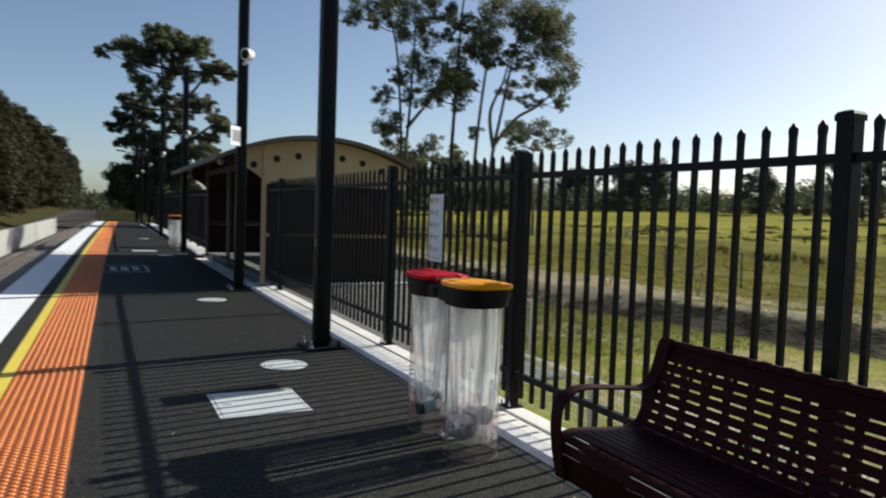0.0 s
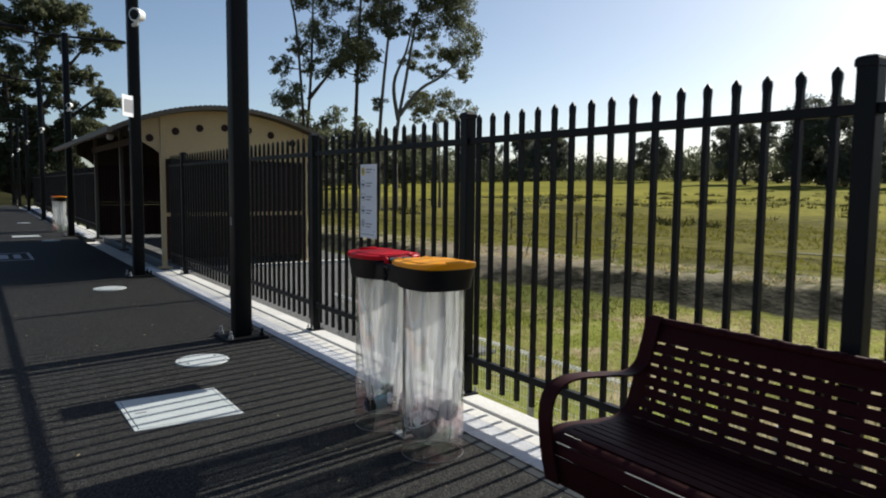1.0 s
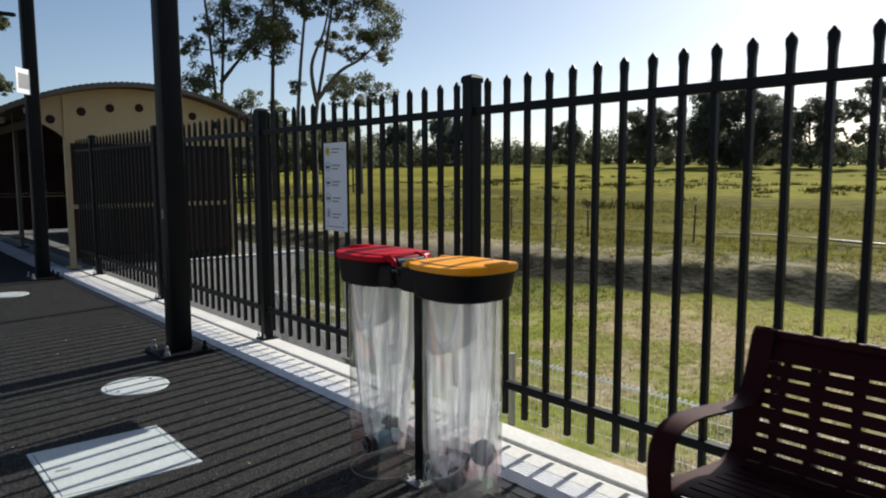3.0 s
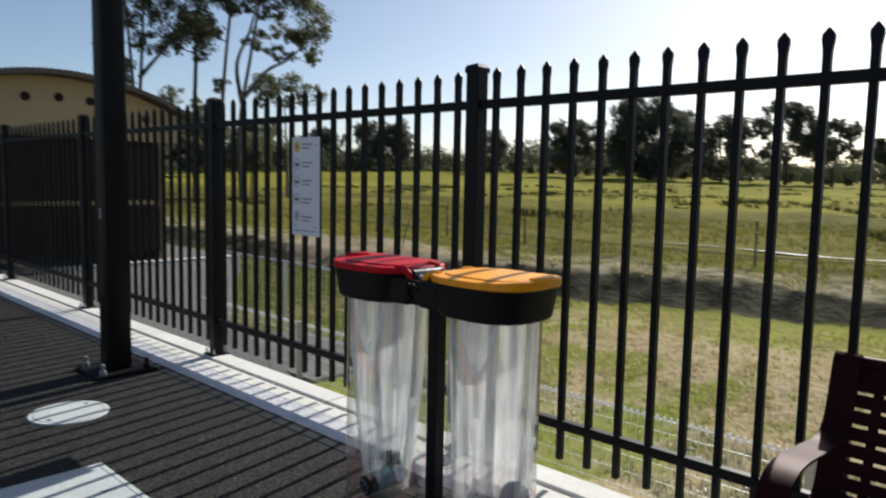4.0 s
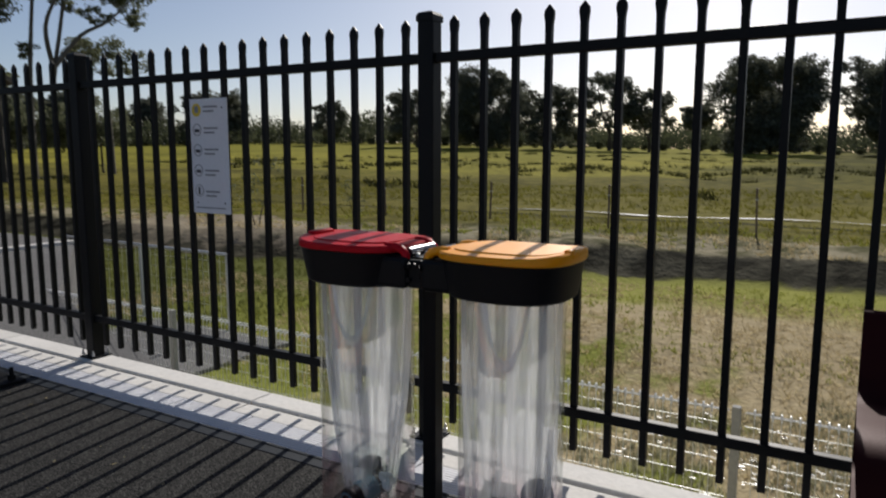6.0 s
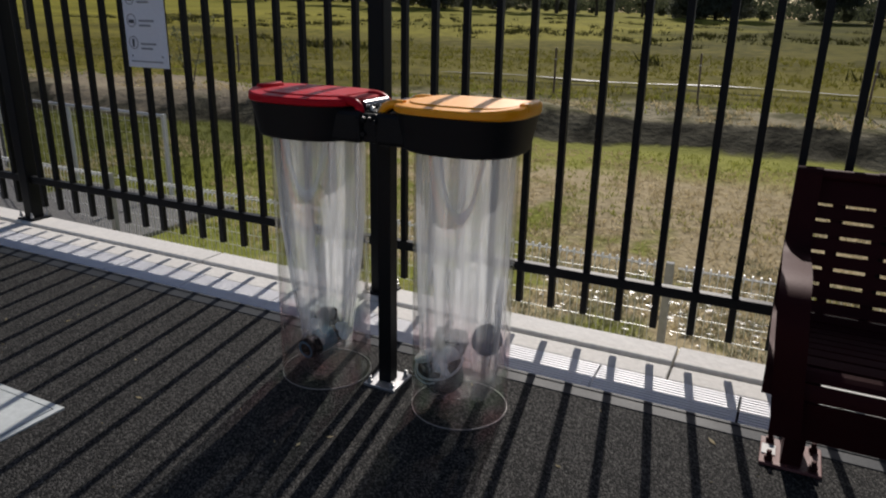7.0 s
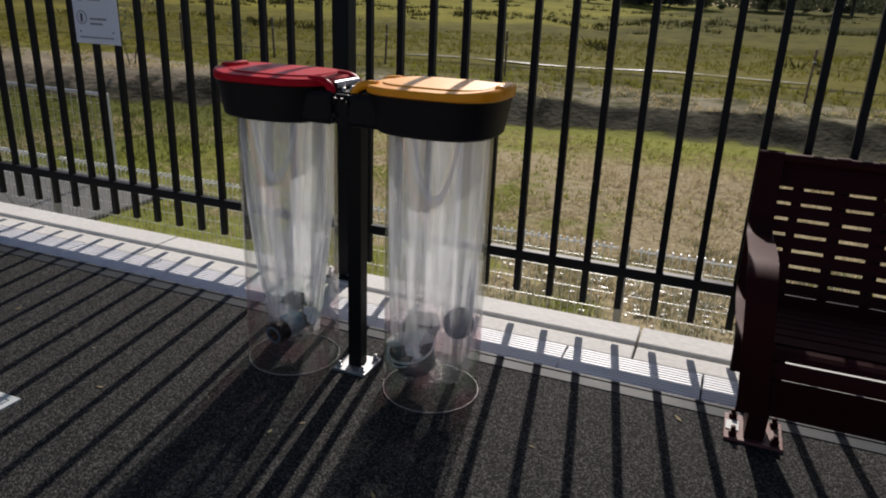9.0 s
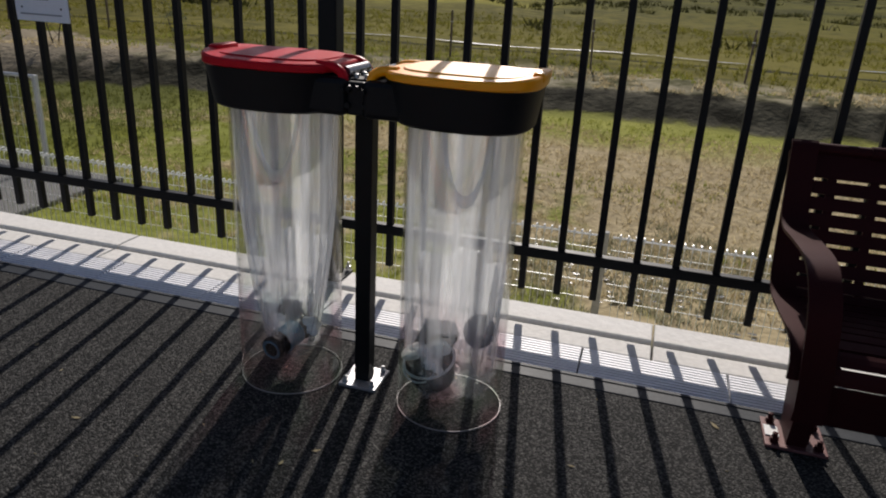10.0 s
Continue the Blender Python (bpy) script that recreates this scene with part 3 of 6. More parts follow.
part("strip", bent_strip(-3.263, -2.777, 0.0, 0.008, 24.0), M_ORANGE, tactile)


def pit_cover(name, x0, x1, y0, y1, label):
    m = thing(name, pose((x0 + x1) / 2, (y0 + y1) / 2, 0), label, "pit cover", "pit covers")
    a, c = (x1 - x0) / 2, (y1 - y0) / 2
    bm = shape()
    for q in ((-a, a, -c, -c + 0.022), (-a, a, c - 0.022, c), (-a, -a + 0.022, -c + 0.022, c - 0.022), (a - 0.022, a, -c + 0.022, c - 0.022)):
        box(bm, *q, -0.01, 0.006, 0.002)
    part("frame", bm, M_COVER, m)
    part("lid", box(shape(), -a + 0.026, a - 0.026, -c + 0.026, c - 0.026, -0.01, 0.007, 0.002), M_COVER, m)
    for sx in (-0.7, 0.7):
        part("lifting_eye", box(shape(), sx * a - 0.03, sx * a + 0.03, -0.008, 0.008, 0.0075, 0.009), M_GREYINK, m)
    return m


def round_cover(x, y, r=0.195):
    m = thing("round_pit_cover", pose(x, y, 0), "white painted round steel pit cover in the asphalt", "pit cover", "pit covers")
    part("ring", lathe(shape(), [(r - 0.022, 0.0), (r - 0.022, 0.007), (r, 0.006), (r + 0.003, 0.0)], 40), M_COVER, m)
    part("lid", lathe(shape(), [(0.005, 0.008), (r * 0.5, 0.009), (r - 0.026, 0.008), (r - 0.024, 0.0)], 40, caps=True), M_COVER, m)
    for a in (0.6, 3.7):
        part("bolt", lathe(shape(), [(0.011, 0.008), (0.011, 0.013), (0.004, 0.014)], 8, (r - 0.05) * math.cos(a), (r - 0.05) * math.sin(a), True), M_GREYINK, m)


pit_cover("square_pit_cover", -1.945, -1.34, 0.375, 1.0, "pale painted square steel pit cover in the asphalt")
pit_cover("square_pit_cover", -1.83, -1.22, 16.75, 17.35, "pale square steel pit cover in the asphalt")
round_cover(-1.2, 1.81)
round_cover(-1.19, 6.26)
round_cover(-1.11, 15.3)
round_cover(-1.2, 24.0)

# painted boarding mark on the asphalt
mark = thing("boarding_mark", pose(-2.2, 11.4, 0.003), "faded white painted boarding mark on asphalt", "floor marking", kind="structure")
for q in ((-0.45, 0.45, -0.75, -0.68), (-0.45, 0.45, 0.68, 0.75), (-0.45, -0.4, -0.68, 0.68), (0.4, 0.45, -0.68, 0.68), (-0.25, -0.14, -0.4, 0.4), (-0.06, 0.08, -0.4, 0.4), (0.16, 0.28, -0.4, 0.4)):
    part("painted_bar", box(shape(), *q, 0.0, 0.002), M_GREYINK, mark)


# ---- picket fence ----
PITCH = 2.42
GAP = PITCH / 17.72  # between pickets; a little less beside a post


def picket_y(k):
    return GAP * (k - 0.14)


def picket_mesh():
    bm = shape()
    w = 0.0125
    rings = []
    for z, a, b in ((0.098, w, w), (1.70, w, w), (1.732, 0.0135, 0.011), (1.766, 0.0195, 0.008), (1.782, 0.0185, 0.0065), (1.803, 0.003, 0.003)):
        rings.append([(-b, -a, z), (b, -a, z), (b, a, z), (-b, a, z)])
    return mesh_of("picket", loft(bm, rings), M_BLACK)


PICKET = picket_mesh()


def post_mesh():
    bm = shape()
    box(bm, -0.037, 0.037, -0.037, 0.037, 0.008, 1.8, 0.006)
    return mesh_of("post", bm, M_BLACK)


def cap_mesh():
    bm = shape()
    rings = [[(sx * s, sy * s, z) for sx, sy in ((-1, -1), (1, -1), (1, 1), (-1, 1))] for s, z in ((0.041, 1.795), (0.041, 1.818), (0.034, 1.83), (0.012, 1.838))]
    return mesh_of("post_cap", loft(bm, rings), M_BLACK)


POST, CAP = post_mesh(), cap_mesh()
PLATE = mesh_of("base_plate", box(shape(), -0.065, 0.065, -0.065, 0.065, 0.02, 0.03, 0.002), M_BLACK)
BOLT = mesh_of("bolt", lathe(shape(), [(0.011, 0.0), (0.011, 0.012), (0.006, 0.013), (0.006, 0.03), (0.003, 0.031)], 6, caps=True), M_SILVER)


def fence_run(first, last, label, joined=False):
    run = thing("steel_fence", pose(0, first * PITCH, 0), label, "fence")
    for i in range(last - first + 1):
        m = pose(0, i * PITCH, -0.008)
        shared("post", POST, run, m)
        shared("post_cap", CAP, run, m)
        shared("base_plate", PLATE, run, m)
        if not joined:
            for sx in (-0.05, 0.05):
                for sy in (-0.05, 0.05):
                    shared("bolt", BOLT, run, pose(sx, i * PITCH + sy, 0.03))
        if i == last - first:
            break
        for z0, z1 in ((1.622, 1.662), (0.234, 0.274)):
            part("rail", box(shape(), -0.019, 0.019, i * PITCH + 0.037, (i + 1) * PITCH - 0.037, z0, z1, 0.003), M_BLACK, run)
        if joined:
            bm = shape()
            for k in range(1, 18):
                y = i * PITCH + picket_y(k)
                box(bm, -0.0125, 0.0125, y - 0.0125, y + 0.0125, 0.098, 1.8)
            part("picket_infill", bm, M_BLACK, run, kind="stuff")
        else:
            for k in range(1, 18):
                shared("picket", PICKET, run, pose(0, i * PITCH + picket_y(k), 0))
    return run


near_fence = fence_run(-4, 3, "black powder-coated steel picket fence with spear tops")
for z0, z1 in ((1.622, 1.662), (0.234, 0.274)):
    part("rail", box(shape(), -0.019, 0.019, 7 * PITCH + 0.037, 7 * PITCH + 0.86, z0, z1, 0.003), M_BLACK, near_fence)
for k in range(1, 7):
    shared("picket", PICKET, near_fence, pose(0, 7 * PITCH + picket_y(k), 0))
far_fence = fence_run(7, 18, "black steel picket fence along the far platform", True)
far_fence.matrix_basis = pose(0.15, 7 * PITCH, 0, 0, 0, -0.52)


# ---- light poles ----
def light_pole(y, arms, housing, plate=False, sticker=False):
    top = 5.35 if y < 10 else 5.1
    p = thing("light_pole", pose(-0.695 + 0.0098 * y, y, 0), "tall black square steel light pole on the platform", "light pole", "light poles")
    part("shaft", box(shape(), -0.077, 0.077, -0.077, 0.077, 0.02, top, 0.02), M_BLACK, p, smooth=40)
    part("base_plate", box(shape(), -0.19, 0.19, -0.19, 0.19, 0.0, 0.02, 0.003), M_BLACK, p)
    for sx in (-0.14, 0.14):
        for sy in (-0.14, 0.14):
            b = shape()
            lathe(b, [(0.022, 0.02), (0.022, 0.045), (0.013, 0.046), (0.013, 0.085), (0.008, 0.088)], 6, sx, sy, True)
            part("bolt", b, M_SILVER if sx < 0 else M_BLACK, p)
    part("cable_hatch", box(shape(), -0.08, -0.076, -0.04, 0.04, 0.5, 0.75, 0.001), M_BLACK, p)
    if arms:
        for s in (-1, 1):
            up = 0.0 if s > 0 else 1.0
            pts = [(s * 0.07, 0, top - 0.08), (s * 0.5, 0, top - 0.08), (s * 1.0, 0, top - 0.08 + 0.06 * up), (s * 1.42, 0, top - 0.08 + 0.18 * up)]
            a = part("arm", tube(shape(), curve_points(pts, 4), 0.03, 8), M_BLACK, p, smooth=60)
            part("luminaire", box(shape(), s * 1.12 - 0.28, s * 1.12 + 0.28, -0.11, 0.11, top - 0.11 + 0.09 * up, top - 0.04 + 0.09 * up, 0.02), M_BLACK, a)
    if housing:
        z = 3.72 if y < 10 else 3.3
        c = part("security_camera", tube(shape(), [(0.0, -0.075, z - 0.12), (0.02, -0.16, z - 0.12), (0.02, -0.17, z - 0.05)], 0.03, 8), M_CAMWHITE, p, "white security camera", smooth=60)
        k = 0.75 if y < 10 else 0.5
        part("hood", tube(shape(), [(0.05 + 0.05 * k, -0.16, z), (0.05 + 0.04 * k, -0.165, z), (0.05, -0.2, z), (0.05 - 0.09 * k, -0.26, z - 0.01)], [0.05 * k, 0.11 * k, 0.12 * k, 0.125 * k], 18), M_CAMWHITE, c, smooth=50)
        part("lens", tube(shape(), [(0.05 - 0.09 * k, -0.26, z - 0.01), (0.044 - 0.09 * k, -0.266, z - 0.011)], 0.095 * k, 14), M_DARKPL, c, "dark lens window")
    if plate:
        s = part("sign_plate", box(shape(), -0.34, 0.02, -0.085, -0.079, 2.3, 2.6, 0.001), M_SIGN, p, "white sign plate with a grey panel", at=pose(-0.075, 0, 0, 0, 0, 52))
        part("dark_panel", box(shape(), -0.29, -0.06, -0.0875, -0.0855, 2.36, 2.54), M_GREYINK, s)
    if sticker:
        part("label_plate", box(shape(), -0.0805, -0.0775, -0.014, 0.014, 1.0, 1.07), M_GREYINK, p, "small grey label")
    return p


light_pole(2.51, True, False, sticker=True)
light_pole(7.42, True, True, plate=True)
for y in (16.7, 26.2, 35.7, 45.2, 54.7):
    light_pole(y, True, True)


# ---- shelter ----
def arch_z(x):
    return 2.56 - 0.14 * (x - 0.82) ** 2


def build_shelter():
    s = thing("platform_shelter", pose(0.05, 8.25, 0), "cream and brown waiting shelter with a curved metal roof", "shelter")
    xs_ = [-0.9 + 3.5 * k / 24 for k in range(25)]
    length = 7.9
    bm = shape()
    rows = []
    for y in (-0.3, length):
        rows.append([bm.verts.new((x, y, arch_z(x) + dz)) for dz in (0.0, 0.05) for x in (xs_ if dz == 0 else xs_[::-1])])
    n = len(rows[0])
    for k in range(n):
        bm.faces.new((rows[0][k], rows[0][(k + 1) % n], rows[1][(k + 1) % n], rows[1][k]))
    bm.faces.new(rows[0][::-1])
    bm.faces.new(rows[1])
    roof = part("roof", bm, M_LINING, s, "curved roof with a dark timber lining")
    bm = shape()
    for k in range(46):
        x0 = -0.92 + 3.54 * k / 46
        x1 = x0 + 0.04
        r = [[(x, y, arch_z(x) + 0.055 + dz) for x, dz in ((x0, 0), (x0, 0.018), (x1, 0.018), (x1, 0), )] for y in (-0.29, length + 0.04)]
        loft(bm, r)
    part("roof_ribs", bm, M_ROOF, roof, "grey ribbed roof sheet", kind="stuff")
    bm = shape()
    tops = [(x, arch_z(x) + 0.052) for x in xs_]
    for a, c in zip(tops, tops[1:]):
        vs = [bm.verts.new(v) for v in ((a[0], -0.345, a[1]), (c[0], -0.345, c[1]), (c[0], length + 0.045, c[1]), (a[0], length + 0.045, a[1]))]
        bm.faces.new(vs)
    part("roof_sheet", bm, M_ROOF, roof, "grey roof sheet")
    bm = shape()
    for a, c in zip(xs_, xs_[1:]):
        loft(bm, [[(x, -0.345, arch_z(x) - 0.005), (x, -0.3, arch_z(x) - 0.005), (x, -0.3, arch_z(x) + 0.052), (x, -0.345, arch_z(x) + 0.052)] for x in (a, c)])
    part("verge_trim", bm, M_ROOF, roof, "grey-brown verge trim")
    bm = shape()
    box(bm, -0.98, -0.9, -0.34, length, arch_z(-0.9) - 0.03, arch_z(-0.9) + 0.055, 0.01)
    part("gutter", bm, M_ROOF, roof)
    # gable panels with round vents at both ends
    holes = ((-0.32, 2.075), (0.075, 2.197), (0.455, 2.265), (0.86, 2.29), (1.262, 2.272), (1.65, 2.208), (2.04, 2.085))
    for y in (0.0, length - 0.35):
        bm = shape()
        px = [-0.5 + 3.04 * k / 38 for k in range(39)]
        ring = [(x, arch_z(x) - 0.005) for x in px]
        low = [(x, 1.76 if x > -0.13 else 1.76 + 0.44 * ((-0.13 - x) / 0.75) ** 0.6) for x in px]
        loft(bm, [[(px[k], y - 0.02, low[k][1]), (px[k], y + 0.02, low[k][1]), (px[k], y + 0.02, ring[k][1]), (px[k], y - 0.02, ring[k][1])] for k in range(39)])
        # the far gable takes the dark lining colour as painted interior shade
        gable = part("gable_panel", bm, M_CREAM if y == 0 else M_LINING, s, "gable panel with round vents")
        for hx, hz in holes:
            b = shape()
            lathe(b, [(0.001, 0.0), (0.05, 0.0), (0.05, 0.008), (0.06, 0.008), (0.06, 0.0)], 20)
            bmesh.ops.rotate(b, verts=b.verts, cent=(0, 0, 0), matrix=Matrix.Rotation(radians(90), 3, "X"))
            bmesh.ops.translate(b, verts=b.verts, vec=(hx, y - 0.021, hz))
            part("vent", b, M_BROWN, gable, "dark round vent")
    # columns and beams
    for x, y in ((-0.13, 0.0), (-0.13, 3.7), (-0.13, 7.2), (2.27, 0.0), (2.27, 3.7), (2.27, 7.2)):
        # inner columns and feet use darker colours in place of interior shade
        c = part("column", box(shape(), x - 0.034, x + 0.034, y - 0.05, y + 0.05, 0.0, arch_z(x) - 0.01, 0.006), M_CREAM if y == 0 else M_ROOF, s, "cream square shelter column" if y == 0 else "square shelter column with interior shade put into its colour")
        part("column_foot", box(shape(), x - 0.09, x + 0.09, y - 0.1, y + 0.1, 0.0, 0.03, 0.004), M_CREAM if y == 0 else M_LINING, c)
    for x in (-0.13, 2.27):
        part("beam", box(shape(), x - 0.04, x + 0.04, 0.06, length - 0.1, 2.1, 2.22, 0.004), M_LINING, s)
    # end walls of upright slats in two tiers
    slat_lo = mesh_of("slat", box(shape(), -0.031, 0.031, -0.015, 0.015, 0.14, 0.828, 0.003), M_BROWN)
    slat_hi = mesh_of("slat", box(shape(), -0.031, 0.031, -0.015, 0.015, 0.9, 1.68, 0.003), M_BROWN)
    for y in (0.0, 7.2):
        w = part("end_wall", box(shape(), -0.08, 2.22, y + 0.016, y + 0.04, 0.2 if y == 0 else 0.07, 0.815), M_BROWN, s, "dark brown slatted end wall")
        part("wall_sheet", box(shape(), -0.08, 2.22, y + 0.016, y + 0.04, 0.915, 1.66 if y == 0 else 1.8), M_BROWN, w)
        for k in range(34):
            x = -0.045 + 0.0675 * k
            shared("slat", slat_lo, w, pose(x, y, 0))
            shared("slat", slat_hi, w, pose(x, y, 0))
        for z in (0.17, 0.865, 1.69):
            part("wall_rail", box(shape(), -0.085, 2.225, y + 0.016 if z == 0.865 else y + 0.04, y + 0.07, z - 0.03, z + 0.03), M_CREAM if z == 0.865 and y == 0 else M_BROWN, w)
    # back wall with a clear band, and a seat
    b = part("back_wall", box(shape(), 2.24, 2.28, 0.08, 7.1, 0.0, 1.1), M_BROWN, s, "dark brown low back wall")
    part("top_rail", box(shape(), 2.23, 2.29, 0.08, 7.1, 1.1, 1.128), M_BROWN, b)
    part("upper_panel", box(shape(), 2.25, 2.27, 0.08, 7.1, 1.32, 2.2), M_BROWN, b)
    seat = part("seat", box(shape(), 1.75, 2.15, 1.0, 6.2, 0.43, 0.47, 0.01), M_BROWN, s, "dark slatted bench seat")
    for y in (1.4, 3.6, 5.8):
        part("seat_leg", box(shape(), 1.92, 1.98, y - 0.03, y + 0.03, 0.0, 0.43), M_BROWN, seat)
    for x, y in ((-0.1, 2.6), (-0.1, 5.2), (1.4, 2.2), (1.4, 5.2)):
        part("round_lamp", lathe(shape(), [(0.03, arch_z(x) - 0.005), (0.075, arch_z(x) - 0.02), (0.07, arch_z(x) - 0.1), (0.03, arch_z(x) - 0.13)], 14, x, y, True), M_CAMWHITE, s, "white round bulkhead lamp", smooth=50)
    part("floor_slab", box(shape(), 0.1, 3.4, -0.15, 7.9, -1.6, 0.0), M_PATH, s, "grey asphalt shelter floor")


build_shelter()
# asphalt ramp behind the fence, with a pale kerb at its head
bm = shape()
loft(bm, [[(0.12, y, -1.5), (w, y, -1.5), (w, y, z), (0.12, y, z)] for y, w, z in ((4.0, 1.85, -0.93), (6.2, 2.0, -0.34), (7.5, 3.0, -0.06), (8.09, 3.4, -0.02))])
tagged(part("access_ramp", bm, M_PATH, None, "grey asphalt access ramp behind the fence", kind="structure"), category="ramp")
bm = box(shape(), 1.98, 3.4, 4.0, 6.3, -1.3, -0.9, 0.02)
tagged(part("path_apron", bm, M_PATH, None, "grey asphalt apron at the foot of the ramp", kind="structure"), category="path")
# the far bar is added, pale in place of a sunlit strip of floor
for y0, y1 in ((7.97, 8.095), (16.2, 16.34)):
    tagged(part("ramp_kerb", box(shape(), 0.12, 3.45, y0, y1, -0.3, 0.02, 0.008), M_CONCRETE, None, "pale concrete kerb beside the shelter floor", kind="structure"), category="kerb")


# ---- litter bins ----
M_RIM = surface("tube_cut_edge", (0.2, 0.19, 0.19), (0.3, 0.29, 0.29), rough=0.4, bump=0)


def bin_liner(cx, cy, seed, waist, low):
    rnd = random.Random(seed)
    ph = [rnd.uniform(0, 6.28) for _ in range(6)]
    bm = shape()
    rings = []
    N, H = 72, 46
    for i in range(H + 1):
        t = i / H
        z = 0.86 - (0.86 - low) * t
        shrink = 1 - waist * t ** 2.2
        row = []
        for k in range(N):
            a = 2 * math.pi * k / N
            r = 0.15 * shrink
            amp = 0.017 * (0.25 + t)
            r -= amp * (0.5 + 0.5 * math.sin(5 * a + ph[0] + 1.5 * t)) + 0.4 * amp * (0.5 + 0.5 * math.sin(11 * a + ph[1] - 2 * t)) + 0.25 * amp * math.sin(19 * a + ph[2] + 5 * t)
            row.append((cx + r * math.cos(a), cy + r * math.sin(a), z + 0.004 * math.sin(7 * a + ph[4])))
        rings.append(row)
    for s, dz in ((0.7, -0.012), (0.35, -0.018), (0.05, -0.02)):
        rings.append([(cx + (x - cx) * s, cy + (y - cy) * s, low + dz) for x, y, z in rings[H]])
    return loft(bm, rings, close=False)


def liner_swag(cx, cy):
    """The slack edge of a liner that hangs in a crescent below the collar."""
    bm = shape()
    rows = []
    for k in range(29):
        u = -1 + 2 * k / 28
        f = abs(u) ** 1.7
        a = radians(198) + 0.43 * math.copysign(abs(u) ** 0.75, u)
        hang = 0.185 * (1 - f)
        out = 0.006 + 0.022 * (1 - f)
        side = math.copysign(0.012 * f, u)
        rows.append([bm.verts.new((cx + r * math.cos(a + side * j / 0.15), cy + r * math.sin(a + side * j / 0.15), 0.864 - hang - out * j)) for r, j in ((0.149, -0.6), (0.152, 0.0), (0.152, 0.6))])
    for p, q in zip(rows, rows[1:]):
        for j in range(2):
            bm.faces.new((p[j], p[j + 1], q[j + 1], q[j]))
    return bm


def added_liner_sheet(cx, cy, seed, reach, top):
    """An added folded sheet at the tube's back; it darkens the ground shadow."""
    rnd = random.Random(seed)
    ph = [rnd.uniform(0, 6.28) for _ in range(4)]
    bm = shape()
    rows = []
    for i in range(25):
        t = i / 24
        z = top - (top - 0.075) * t
        row = []
        for k in range(41):
            a = radians(-70 + 140 * k / 40) + 0.05 * math.sin(4 * t + ph[0])
            r = reach * (1 - 0.28 * t) + 0.014 * math.sin(13 * a + ph[1] + t) + 0.007 * math.sin(29 * a + ph[2] - 3 * t)
            row.append(bm.verts.new((cx + r * math.cos(a), cy + r * math.sin(a), z + 0.012 * math.sin(5 * a + ph[3]))))
        rows.append(row)
    for p, q in zip(rows, rows[1:]):
        for k in range(40):
            bm.faces.new((p[k], p[k + 1], q[k + 1], q[k]))
    return bm


def crumple(bm, r, seed, sub=2, squash=(1, 1, 1), amount=0.35):
    k = bmesh.ops.create_icosphere(bm, subdivisions=sub, radius=r)
    for v in k["verts"]:
        f = 1 + amount * noise.noise(v.co * (2.2 / r) * 0.5 + Vector((seed, 0, 0)))
        v.co = Vector((v.co.x * squash[0], v.co.y * squash[1], v.co.z * squash[2])) * f
    return bm


